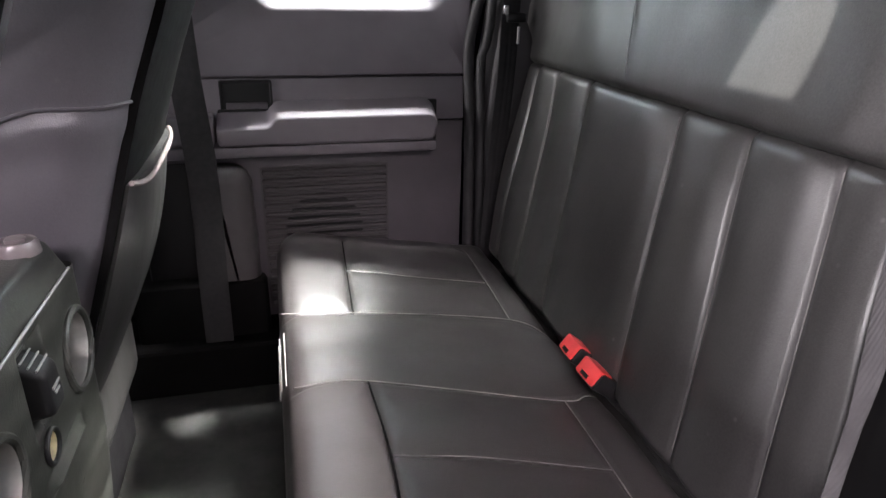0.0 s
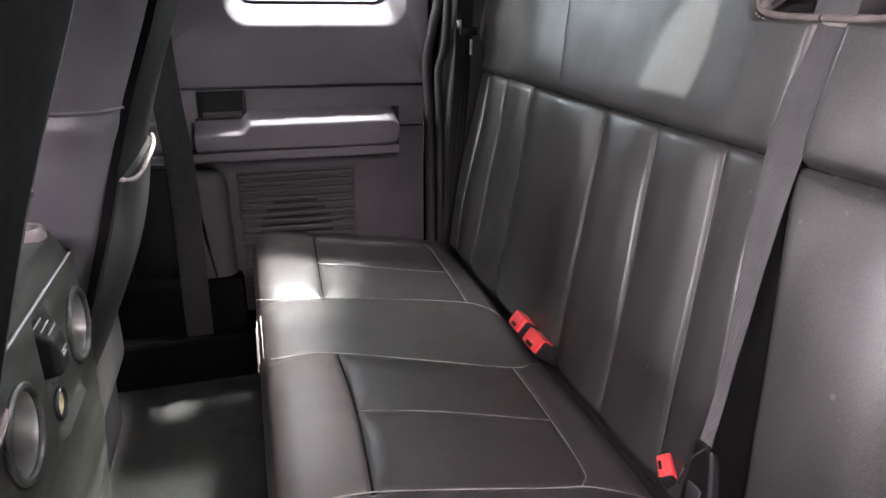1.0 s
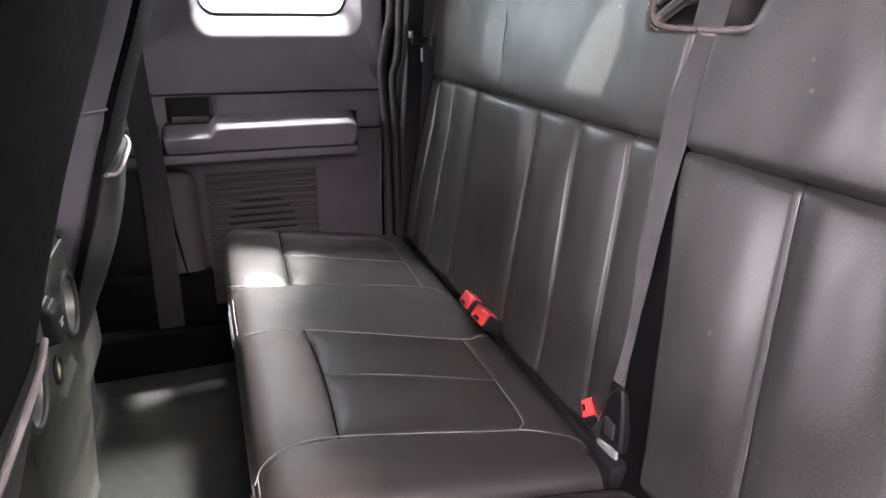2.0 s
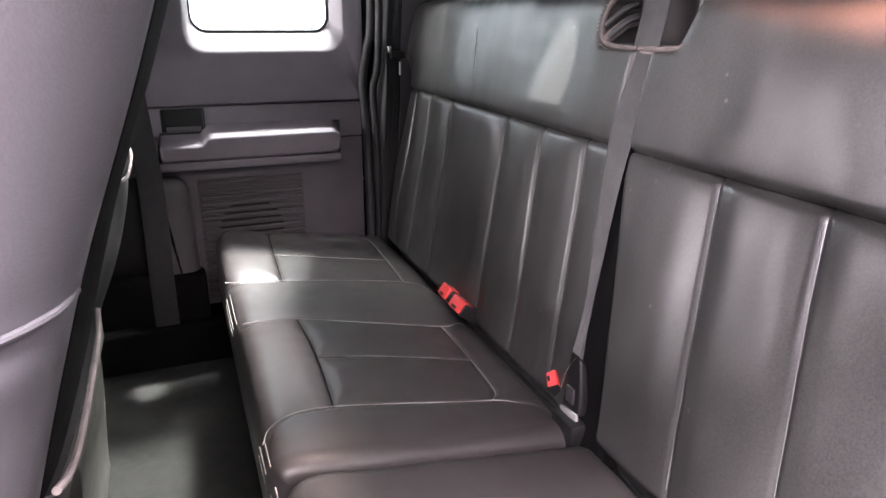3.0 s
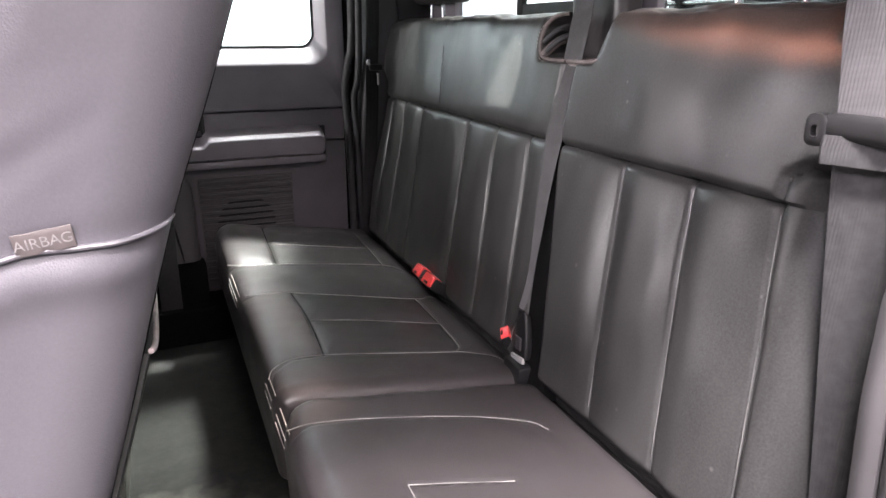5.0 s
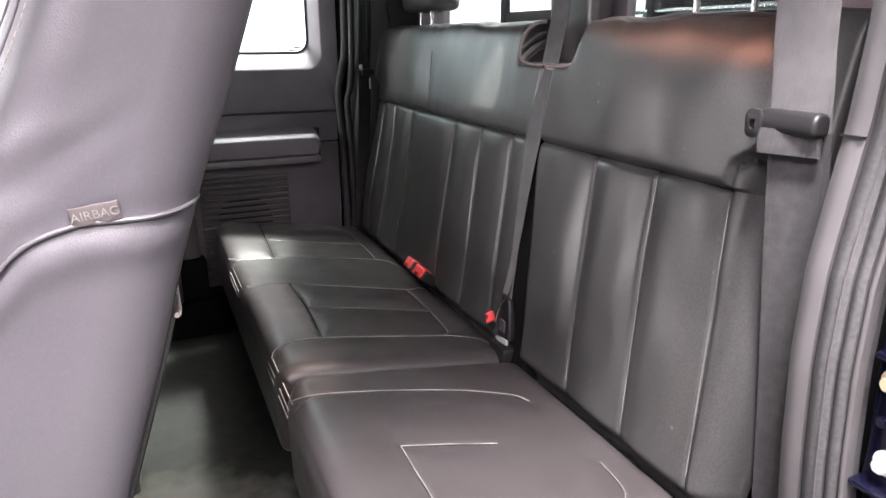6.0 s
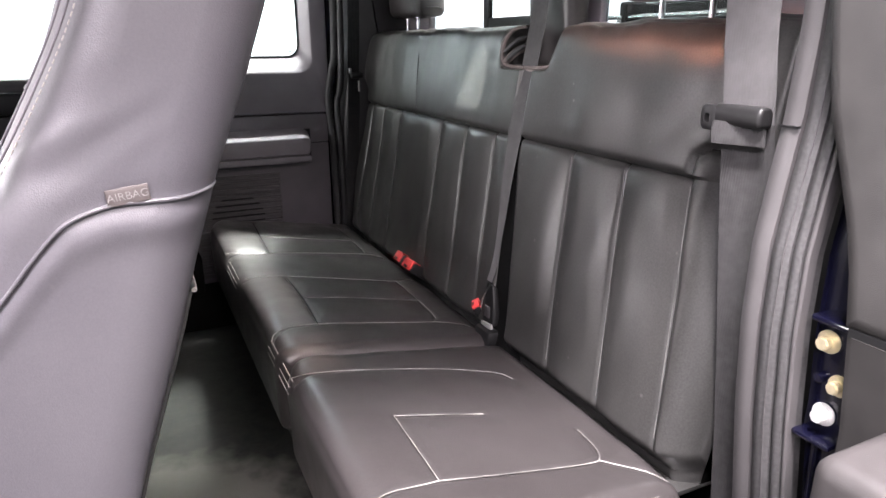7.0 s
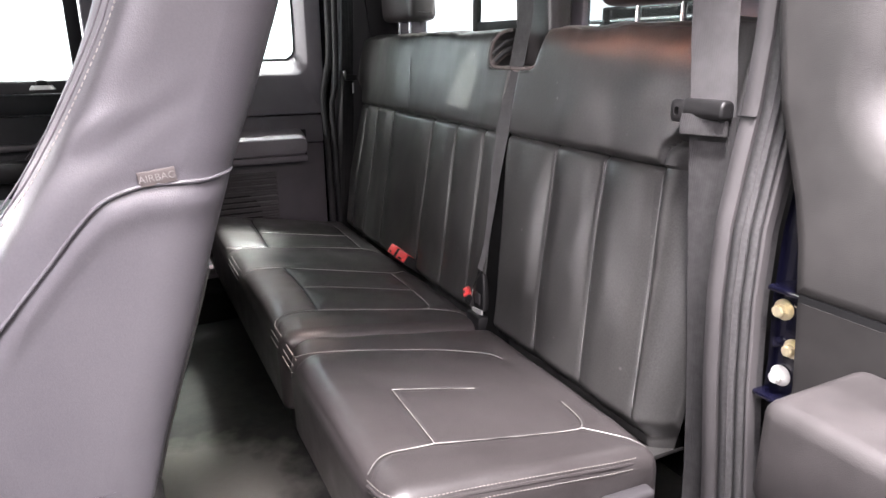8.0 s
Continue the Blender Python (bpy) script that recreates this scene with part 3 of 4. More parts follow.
piece("window_frame", joined(box(0.715, 0.745, -0.34, 1.62, 0.955, 0.985, 0.004), box(0.715, 0.745, -0.34, 1.62, 1.36, 1.42, 0.004), box(0.715, 0.745, -0.34, -0.02, 0.985, 1.36, 0.004), box(0.715, 0.745, 1.30, 1.62, 0.985, 1.36, 0.004)), PLASTIC, rw)
piece("slider_frame", joined(box(0.722, 0.740, 0.905, 0.935, 0.985, 1.36, 0.003), box(0.722, 0.740, 0.492, 0.905, 0.985, 1.012, 0.003)), PLASTIC_BLACK, rw, "black frame of the sliding pane")
piece("slider_post", box(0.718, 0.742, 0.398, 0.490, 0.985, 1.36, 0.006), PLASTIC, rw, "broad grey post of the sliding pane")
for a, b in ((-0.03, 0.39), (0.39, 0.92), (0.92, 1.31)):
    pn = piece("pane", box(0.729, 0.733, a + 0.002, b - 0.002, 0.975, 1.37), GLASS, rw)
    pn.visible_shadow = False

# ---- things on the bed behind the window ----
rack = thing("bed_rack", (1.15, 0.3, 0.93), "black bed rack with polished rails behind the cab", "rack")
piece("rack_beam", box(1.14, 1.19, -0.10, 0.84, 0.930, 1.060, 0.006), VOID, rack)
for rz, rr in ((1.012, 0.006), (1.046, 0.0055)):
    piece("rail", tube([(1.05, 0.06, rz), (1.05, 0.60, rz), (1.05, 0.79 if rz < 1.03 else 0.62, rz)], rr, 12), CHROME, rack, "polished round rail")
cover = bmesh.new()
grid = [[cover.verts.new((1.075 + 0.055 * v + 0.004 * math.sin(u * 37), 0.07 + 0.70 * u, 1.010 + 0.026 * math.sin(math.pi * min(1, v * 1.1)) * (0.7 + 0.3 * noise.noise(Vector((u * 9, v * 3, 0.4)))) - 0.010 * u)) for v in np.linspace(0, 1, 8)] for u in np.linspace(0, 1, 44)]
for ga, gb in zip(grid, grid[1:]):
    for k in range(7):
        cover.faces.new((ga[k], ga[k + 1], gb[k + 1], gb[k]))
bmesh.ops.solidify(cover, geom=list(cover.faces), thickness=0.004)
piece("folded_cover", cover, RUBBER, rack, "crumpled dark cover folded between the rails")
piece("rack_deck", box(0.98, 1.5, -0.3, 0.9, 0.90, 0.93, 0.005), PLASTIC_BLACK, rack)
for yy in (0.1, 0.70):
    piece("rack_foot", box(1.04, 1.14, yy - 0.012, yy + 0.012, 0.93, 1.048, 0.004), VOID, rack)

# ---- rear bench: wide part and narrow part ----
LEAN_Y = 0.22


def seat_z(x):
    return 0.3695 - 0.15 * x


def back_x(z):
    return 0.545 + (z - 0.742) * (0.256 if z < 0.742 else 0.19)


def cushion(root, y0, y1, seams, grooves, front_ext=-0.05):
    def shape(P, N):
        top = np.clip((N[:, 2] - 0.5) * 4, 0, 1)
        d = away(P[:, :2], seams)
        g = away(P[:, :2], grooves) if grooves else np.full(len(P), 9.0)
        lift = 0.0042 * (1 - np.exp(-(np.minimum(d, g * 2) / 0.036) ** 2)) - 0.0028 * np.exp(-(d / 0.0035) ** 2) - 0.005 * np.exp(-(g / 0.0035) ** 2)
        wob = np.array([noise.noise(Vector((a * 9, b * 9, 3.1))) * 0.0024 + noise.noise(Vector((a * 26, b * 26, 5.3))) * 0.0007 for a, b in P[:, :2]])
        out = P.copy()
        out += N * ((lift + wob) * top)[:, None]
        # the far corner is drawn in where the cover is pulled tight
        e = np.clip((P[:, 1] - (y1 - 0.09)) / 0.09, 0, 1) ** 2
        out[:, 0] += 0.032 * e * np.clip((0.12 - P[:, 0]) / 0.12, 0, 1)
        return out
    ob = piece("seat_cushion", pad([(-0.045, 0.19, 0.02), (front_ext, 0.377, 0.055), (0.447, 0.303, 0.04), (0.450, 0.19, 0.02)], y0, y1, 0.032, 0.0045, 0.0045, shape), LEATHER, root, "black leather cushion with seamed panels")
    for s in seams:
        pts = [(a, b, seat_z(a) + 0.0005 - 9 * max(0, a - 0.405) ** 2) for a, b in smoothed(s, 5) if a < 0.438]
        piece("seam", tube(pts, 0.0009, 6), PIPING, ob, "seam line, its highlight painted pale")
    for s in grooves:
        pts = [(a, b, seat_z(a) - 0.0022) for a, b in smoothed(s, 5)]
        piece("groove", tube(pts, 0.0016, 6), VOID, ob, "dark sewn groove")
    return ob


def backrest(root, y0, y1, channels, notch, far_end, extra):
    """channels: the places of the upright seams on the cross seam."""
    lean = [LEAN_Y * (1 if far_end else min(1, (c - y0) / 0.15)) for c in channels]
    lines = [[(c, 0.742), (c - k * 0.2, 0.54), (c - k * 0.44, 0.30)] for c, k in zip(channels, lean)]
    cross = [[(y0 - 1, 0.742), (y1 + 1, 0.742)]] if not extra else [extra[0]]

    def shape(P, N):
        front = np.clip((-N[:, 0] - 0.5) * 4, 0, 1)
        out = P.copy()
        low = np.maximum(0, 0.742 - P[:, 2])
        out[:, 1] -= LEAN_Y * low * (1 if far_end else np.clip((P[:, 1] - y0) / 0.15, 0, 1))
        yz = out[:, 1:]
        d = away(yz, lines)
        c = away(yz, cross + (extra[1:] if extra else []))
        below = (P[:, 2] < 0.742)
        lift = np.where(below, 0.007 * (1 - np.exp(-(d / 0.03) ** 2)) - 0.005 * np.exp(-(d / 0.004) ** 2), 0.010)
        lift = lift - 0.009 * np.exp(-(c / 0.005) ** 2) - 0.002 * np.exp(-(c / 0.02) ** 2)
        wob = np.array([noise.noise(Vector((a * 7, b * 7, 7.7))) * 0.0050 + noise.noise(Vector((a * 17, b * 13, 2.2))) * 0.0010 for a, b in yz])
        out += N * ((lift + wob) * front)[:, None]
        # the top is stuffed unevenly
        crown = np.clip((P[:, 2] - 0.93) / 0.03, 0, 1)
        out[:, 2] += crown * np.array([noise.noise(Vector((a * 13, b * 17, 9.4))) * 0.0055 + noise.noise(Vector((a * 37, b * 30, 4.4))) * 0.0018 for a, b in P[:, [1, 0]]])
        # the foot of the backrest tucks in behind the cushion
        tuck = np.clip((0.328 - P[:, 2]) / 0.04, 0, 1)
        out[:, 0] += 0.045 * tuck ** 1.3 * front
        if not far_end:
            s = np.clip((P[:, 2] - 0.36) / 0.34, 0, 1)
            out[:, 1] += 0.032 * s * np.clip((P[:, 1] - 0.26) / 0.13, 0, 1)
            # the side bolster falls back towards the belt
            out[:, 0] += 0.060 * np.clip((-0.085 - P[:, 1]) / 0.11, 0, 1) ** 1.5 * np.clip((0.80 - P[:, 2]) / 0.06, 0, 1) * front
        if far_end:
            s = np.clip((P[:, 2] - 0.78) / 0.07, 0, 1)
            e = np.clip((P[:, 1] - (y1 - 0.12)) / 0.12, 0, 1)
            out[:, 1] += 0.06 * s * s * (3 - 2 * s) * e
            out[:, 0] -= 0.012 * s * e
            # the flank swells at half height, and the upper corner is rounded off
            out[:, 1] += 0.040 * np.exp(-((P[:, 2] - 0.49) / 0.15) ** 2) * np.clip((P[:, 1] - (y1 - 0.16)) / 0.16, 0, 1) ** 1.5
            out[:, 2] -= 0.028 * np.clip((P[:, 1] - (y1 - 0.06)) / 0.06, 0, 1) ** 2 * np.clip((P[:, 2] - 0.90) / 0.06, 0, 1)
        a, b, zn = notch
        w = np.clip((out[:, 1] - a) / (0.05 if b > a else -0.016), 0, 1)
        w = w * w * (3 - 2 * w)
        high = np.maximum(0, out[:, 2] - zn)
        out[:, 2] -= high * 0.9 * w
        return out
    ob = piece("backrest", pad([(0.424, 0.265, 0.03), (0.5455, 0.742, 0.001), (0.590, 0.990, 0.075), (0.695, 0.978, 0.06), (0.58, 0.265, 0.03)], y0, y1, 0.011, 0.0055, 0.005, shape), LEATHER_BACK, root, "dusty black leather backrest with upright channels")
    for c in channels:
        pts = [(back_x(z) + 0.0025, c - LEAN_Y * (0.742 - z) * (1 if far_end else min(1, (c - y0) / 0.15)), z) for z in np.linspace(0.728, 0.342, 14)]
        piece("channel_seam", tube(pts, 0.0009, 6), CHANNEL, ob, "fine seam between channels, its highlight painted pale")
    return ob


wide = thing("rear_seat", (0.2, 0.9, 0.0), "wide black leather part of the rear bench, channelled backrest", "seat", "rear bench")
SEAMS_WIDE = [
    [(-0.045, 1.03), (0.02, 1.038), (0.081, 1.046), (0.23, 1.05), (0.376, 1.04), (0.43, 1.0), (0.46, 0.985)],
    [(-0.03, 0.805), (0.02, 0.822), (0.075, 0.826), (0.22, 0.80), (0.37, 0.772), (0.41, 0.785), (0.455, 0.80)],
    [(0.09, 1.235), (0.16, 1.232), (0.22, 1.222), (0.38, 1.209)],
    [(0.376, 1.04), (0.384, 1.209), (0.387, 1.38), (0.37, 1.405)],
    [(0.085, 0.657), (0.2, 0.648), (0.369, 0.615)],
    [(0.37, 0.772), (0.369, 0.615), (0.362, 0.50), (0.345, 0.47)],
    [(-0.045, 0.40), (-0.03, 0.44), (0.01, 0.475), (0.073, 0.486), (0.18, 0.48), (0.30, 0.47), (0.356, 0.466), (0.42, 0.441), (0.455, 0.43)],
]
GROOVES_WIDE = [[(0.099, 1.405), (0.090, 1.23), (0.081, 1.046)], [(0.077, 0.826), (0.082, 0.66), (0.073, 0.486)]]
cw = cushion(wide, 0.345, 1.455, SEAMS_WIDE, GROOVES_WIDE)
piece("seat_base", box(0.02, 0.46, 0.38, 1.38, 0.0, 0.20, 0.01), PLASTIC_BLACK, wide, "black base under the cushion")
for fx, fz in ((-0.0500, 0.343), (-0.0475, 0.357), (-0.0405, 0.3665)):
    for ya, yb in ((0.98, 0.825), (0.425, 0.362)):
        piece("stitching", tube([(fx, ya, fz), (fx, (ya + yb) / 2, fz), (fx, yb, fz)], 0.0011, 6), THREAD, cw, "pale triple stitching on the front edge")
bw = backrest(wide, 0.462, 1.445, (0.547, 0.693, 0.849, 1.141, 1.291, 1.398), (0.566, 0.46, 0.887), True, None)
piece("notch_piping", tube(smoothed([(0.602, 0.512, 0.981), (0.586, 0.536, 0.975), (0.574, 0.553, 0.955), (0.569, 0.560, 0.925), (0.567, 0.553, 0.903), (0.566, 0.53, 0.895), (0.566, 0.49, 0.893), (0.567, 0.462, 0.893)], 6), 0.0040, 8), LINING, bw, "frayed pinkish lining round the notch")
piece("notch_stitching", stitches(smoothed([(0.582, 0.545, 0.972), (0.570, 0.562, 0.952), (0.565, 0.568, 0.925), (0.563, 0.561, 0.900), (0.562, 0.53, 0.887)], 8), 0.0008, 0.004, 0.003), THREAD, bw, "pale stitching beside the notch")
for fy, fz, fr in ((0.545, 0.912, 0.009), (0.536, 0.918, 0.006), (0.549, 0.935, 0.005)):
    piece("lining_fold", tube(smoothed([(0.572, fy + 0.006, fz - 0.010), (0.577, fy - 0.004, fz), (0.592, fy - 0.016, fz + 0.016), (0.612, fy - 0.020, fz + 0.022)], 4), fr, 8), LINING if fr > 0.007 else RUBBER, bw, "crumpled lining cloth in the notch")
piece("upper_seam", tube(smoothed([(back_x(0.76) - 0.0120, 1.005, 0.765), (back_x(0.85) - 0.0122, 1.03, 0.85), (back_x(0.94) - 0.010, 1.055, 0.935)], 5), 0.0010, 6), CHANNEL, bw, "fine seam on the upper pad")

narrow = thing("rear_seat", (0.2, 0.08, 0.0), "narrow black leather part of the rear bench beside the open door", "seat", "rear bench")
SEAMS_NARROW = [
    [(-0.045, 0.235), (0.0, 0.25), (0.10, 0.247), (0.25, 0.225), (0.35, 0.19), (0.372, 0.16)],
    [(0.088, 0.071), (0.16, 0.06), (0.242, 0.045)],
    [(0.088, 0.071), (0.083, -0.114)],
    [(0.083, -0.114), (0.2, -0.125), (0.33, -0.133), (0.362, -0.122), (0.375, -0.09), (0.38, -0.04)],
    [(0.355, -0.13), (0.41, -0.175), (0.452, -0.215)],
    [(-0.045, -0.165), (-0.02, -0.135), (0.006, -0.121), (0.05, -0.117), (0.083, -0.114)],
]
cn = cushion(narrow, -0.235, 0.335, SEAMS_NARROW, [])
piece("seat_base", box(0.02, 0.46, -0.20, 0.31, 0.0, 0.20, 0.01), PLASTIC_BLACK, narrow, "black base under the cushion")
for fx, fz in ((-0.0500, 0.343), (-0.0475, 0.357), (-0.0405, 0.3665)):
    piece("stitching", tube([(fx, 0.318, fz), (fx, 0.28, fz), (fx, 0.24, fz)], 0.0011, 6), THREAD, cn, "pale triple stitching on the front edge")
edge = [(-0.046, -0.165, 0.365), (-0.035, -0.205, 0.366), (0.0, -0.226, 0.362), (0.1, -0.228, 0.349), (0.25, -0.229, 0.326), (0.35, -0.230, 0.311), (0.392, -0.226, 0.303)]
piece("end_welt", tube(smoothed([(a, b - 0.001, c - 0.006) for a, b, c in edge], 8), 0.003, 8), LEATHER, cn, "rolled welt along the end")
for off in (0.0022, -0.013):
    piece("stitching", stitches(smoothed([(a, b - (0.006 if off < 0 else 0.0), c + off) for a, b, c in edge], 10), 0.00055, 0.0035, 0.003), THREAD, cn, "pale double stitching along the end")
piece("recline_lever", pad([(0.30, 0.245, 0.012), (0.40, 0.24, 0.012), (0.41, 0.262, 0.012), (0.31, 0.268, 0.012)], -0.262, -0.235, 0.008, 0.006, 0.006), PILLAR, narrow, "dark grey release lever at the seat end")
EXTRA = [[(-0.07, 0.742), (0.6, 0.742)], [(-0.07, 0.742), (-0.075, 0.775), (-0.10, 0.79), (-0.2, 0.795)]]
bn = backrest(narrow, -0.205, 0.396, (-0.07, 0.085, 0.242), (0.338, 0.46, 0.887), False, EXTRA)
piece("notch_edge", tube(smoothed([(0.578, 0.322, 0.930), (0.572, 0.345, 0.908), (0.568, 0.372, 0.897), (0.567, 0.41, 0.893), (0.567, 0.458, 0.893)], 6), 0.0040, 8), LINING, bn, "pale edge of the notch in the backrest")
piece("notch_lining", box(0.568, 0.625, 0.362, 0.462, 0.884, 0.8965, 0.004), FOAM, bn, "pale worn lining strip across the notch")
# Added black filler: shade of the gap between the backrests, as a solid.
piece("gap_shade_filler", pad([(0.428, 0.27, 0.01), (0.50, 0.27, 0.01), (0.62, 0.882, 0.01), (0.578, 0.882, 0.01), (0.5495, 0.742, 0.005)], 0.385, 0.505, 0.01, 0.02, 0.02, lambda P, N: P - np.stack([0 * P[:, 0], LEAN_Y * np.maximum(0, 0.742 - P[:, 2]), 0 * P[:, 0]], 1)), VOID, narrow, "black filler standing in for shade between the backrests")


def head_restraint(y0, y1, z0, z1, x0, x1, posts, low):
    h = thing("head_restraint", ((x0 + x1) / 2, (y0 + y1) / 2, low), "dark head restraint on polished posts above the bench", "headrest", "head restraints")
    piece("cushion", pad([(x0 + 0.012, z0, 0.03), (x1, z0, 0.03), (x1 - 0.01, z1, 0.04), (x0, z1, 0.04)], y0, y1, 0.028, 0.01, 0.01), LEATHER, h)
    for y in posts:
        piece("post", tube([((x0 + x1) / 2, y, low), ((x0 + x1) / 2, y, z0 + 0.02)], 0.006, 12), CHROME, h, "polished steel post")
        piece("collar", disc((x0 + x1) / 2, y, low + 0.004, "z", 0.013, 0.014, 16, 0.002), PLASTIC_BLACK, h)


head_restraint(1.18, 1.46, 1.025, 1.20, 0.62, 0.73, (1.295, 1.385), 0.965)
head_restraint(-0.07, 0.25, 1.02, 1.20, 0.62, 0.73, (0.046, 0.166), 0.965)
hc = thing("head_restraint", (0.65, 0.48, 0.88), "low dark middle head restraint in the notch", "headrest", "head restraints")
piece("cushion", pad([(0.645, 0.885, 0.03), (0.70, 0.885, 0.03), (0.705, 1.14, 0.04), (0.632, 1.14, 0.05)], 0.405, 0.575, 0.025, 0.01, 0.01), LEATHER, hc)


# ---- belts and buckles ----


def buckle(root, m, red_top=True):
    def put(bm):
        bmesh.ops.transform(bm, matrix=m, verts=bm.verts)
        return bm
    b = piece("buckle", put(box(-0.0240, 0.0240, -0.0120, 0.0145, -0.080, 0.0, 0.005)), PLASTIC_BLACK, root)
    piece("release_button", put(box(-0.0205, 0.0205, -0.0135, 0.0120, -0.022, 0.0040, 0.003)), RED, b, "bright red release button")
    piece("button_slot", put(box(-0.0085, 0.0085, 0.0035, 0.0095, 0.0025, 0.0046, 0.0008)), PLASTIC_BLACK, b, "dark slot for the tongue")
    return b


pair = thing("seat_belt_buckle", (0.43, 0.82, 0.30), "pair of black belt buckles with red buttons on the bench", "buckle")
for cx, cy, cz in ((0.412, 0.855, 0.356), (0.410, 0.781, 0.356)):
    buckle(pair, Matrix(((0, -0.6, -0.8, cx), (1, 0, 0, cy), (0, -0.8, 0.6, cz), (0, 0, 0, 1))) @ Matrix.Rotation(radians(4 if cy > 0.82 else -6), 4, "Y") @ Matrix.Scale(1.15, 4))
single = thing("seat_belt_buckle", (0.44, 0.42, 0.30), "single black belt buckle with red button and latched belt", "buckle")
buckle(single, Matrix.Translation((0.434, 0.430, 0.362)) @ Matrix.Scale(0.74, 4) @ Matrix.Rotation(radians(-38), 4, "Y") @ Matrix.Rotation(radians(60), 4, "Z"))

mid = thing("middle_seat_belt", (0.45, 0.40, 0.30), "dark middle shoulder belt hanging over the bench gap", "seat belt")
path = smoothed([(0.625, 0.490, 1.41), (0.603, 0.462, 1.05), (0.585, 0.453, 0.95), (0.562, 0.448, 0.85), (0.535, 0.442, 0.75), (0.507, 0.424, 0.65), (0.482, 0.404, 0.55), (0.464, 0.392, 0.48), (0.440, 0.375, 0.435)], 8)
piece("webbing", band(path, [(-0.004, 0.0235 - 0.018 * min(1, max(0, (k - 30) / 20)), 0.003) for k in range(len(path))], 0.0018), WEAVE_MID, mid, "grey woven webbing")


def taper(P, N):
    o = P.copy()
    f = np.clip((P[:, 2] - 0.345) / 0.085, 0, 1) ** 1.4
    o[:, 1] = 0.372 + (P[:, 1] - 0.372) * (1 - 0.45 * f) + 0.012 * f
    return o


lt = piece("latch_housing", pad([(0.432, 0.335, 0.006), (0.452, 0.335, 0.006), (0.457, 0.420, 0.008), (0.444, 0.428, 0.008)], 0.346, 0.396, 0.006, 0.005, 0.004, taper), PLASTIC_BLACK, mid, "black tapered latch housing")
piece("latch_tongue", tube([(0.431, 0.3965, 0.362), (0.434, 0.3950, 0.386), (0.439, 0.3865, 0.410), (0.444, 0.3720, 0.432)], 0.0018, 6), CHROME, lt, "bare steel edge of the tongue")
piece("latch_button", box(0.4315, 0.436, 0.362, 0.384, 0.350, 0.378, 0.002), PILLAR, lt)
lab = box(0.4285, 0.4335, 0.346, 0.392, 0.327, 0.339, 0.001)
bmesh.ops.transform(lab, matrix=Matrix.Translation((0, 0.369, 0.333)) @ Matrix.Rotation(radians(-8), 4, "X") @ Matrix.Translation((0, -0.369, -0.333)), verts=lab.verts)
piece("label", lab, STEEL_PALE, lt, "pale label with unreadable print")
piece("latch_foot", box(0.415, 0.47, 0.335, 0.40, 0.28, 0.328, 0.008), PLASTIC_BLACK, mid)

near_belt = thing("near_seat_belt", (0.5, -0.18, 0.1), "worn grey shoulder belt beside the open door", "seat belt")
nb = smoothed([(0.52, -0.145, 1.41), (0.522, -0.165, 1.0), (0.522, -0.175, 0.90), (0.522, -0.187, 0.80), (0.520, -0.205, 0.667), (0.518, -0.232, 0.48), (0.516, -0.256, 0.28), (0.514, -0.27, 0.10)], 8)
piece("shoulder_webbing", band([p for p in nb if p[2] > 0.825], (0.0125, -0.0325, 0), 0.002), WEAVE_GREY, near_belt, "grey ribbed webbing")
piece("lap_webbing", band([p for p in nb if p[2] < 0.85], (0.0130, -0.0335, 0), 0.0024), WEAVE_LAP, near_belt, "darker webbing below the plate")
tg = piece("latch_tongue", pad([(0.498, 0.836, 0.010), (0.526, 0.836, 0.006), (0.526, 0.865, 0.013), (0.497, 0.865, 0.018)], -0.219, -0.138, 0.006, 0.003, 0.004), PLATE, near_belt, "black latch plate on the belt")
piece("tongue_hook", loops([[(x, a, b) for a, b in rrect(*q)] for x, q in ((0.506, (-0.146, -0.120, 0.828, 0.863, 0.009)), (0.498, (-0.146, -0.120, 0.828, 0.863, 0.009)), (0.4965, (-0.144, -0.122, 0.830, 0.861, 0.008)), (0.4965, (-0.138, -0.128, 0.838, 0.851, 0.004)), (0.506, (-0.138, -0.128, 0.838, 0.851, 0.004)))]), PLATE, tg, "steel tongue with a hole")
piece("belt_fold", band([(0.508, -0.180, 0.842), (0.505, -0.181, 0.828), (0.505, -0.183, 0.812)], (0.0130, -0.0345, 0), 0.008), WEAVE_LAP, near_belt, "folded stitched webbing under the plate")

far_belt = thing("far_seat_belt", (0.52, 1.47, 0.4), "dark shoulder belt on the far rear pillar", "seat belt")
piece("webbing", band(smoothed([(0.51, 1.455, 1.41), (0.50, 1.452, 1.0), (0.492, 1.45, 0.85), (0.488, 1.45, 0.7), (0.47, 1.45, 0.45), (0.46, 1.45, 0.2)], 6), (0.023, 0.006, 0), 0.002), WEAVE, far_belt)
ft = piece("latch_plate", box(0.478, 0.522, 1.430, 1.446, 0.826, 0.846, 0.005), PLASTIC_BLACK, far_belt)
piece("latch_tongue", box(0.470, 0.482, 1.432, 1.440, 0.842, 0.862, 0.002), CHROME, ft, "bright steel tongue")
piece("belt_stop", box(0.503, 0.508, 1.428, 1.436, 0.782, 0.818, 0.001), STEEL_PALE, ft)

drive_belt = thing("driver_seat_belt", (-0.19, 1.42, 0.05), "black front shoulder belt hanging by the far pillar", "seat belt")
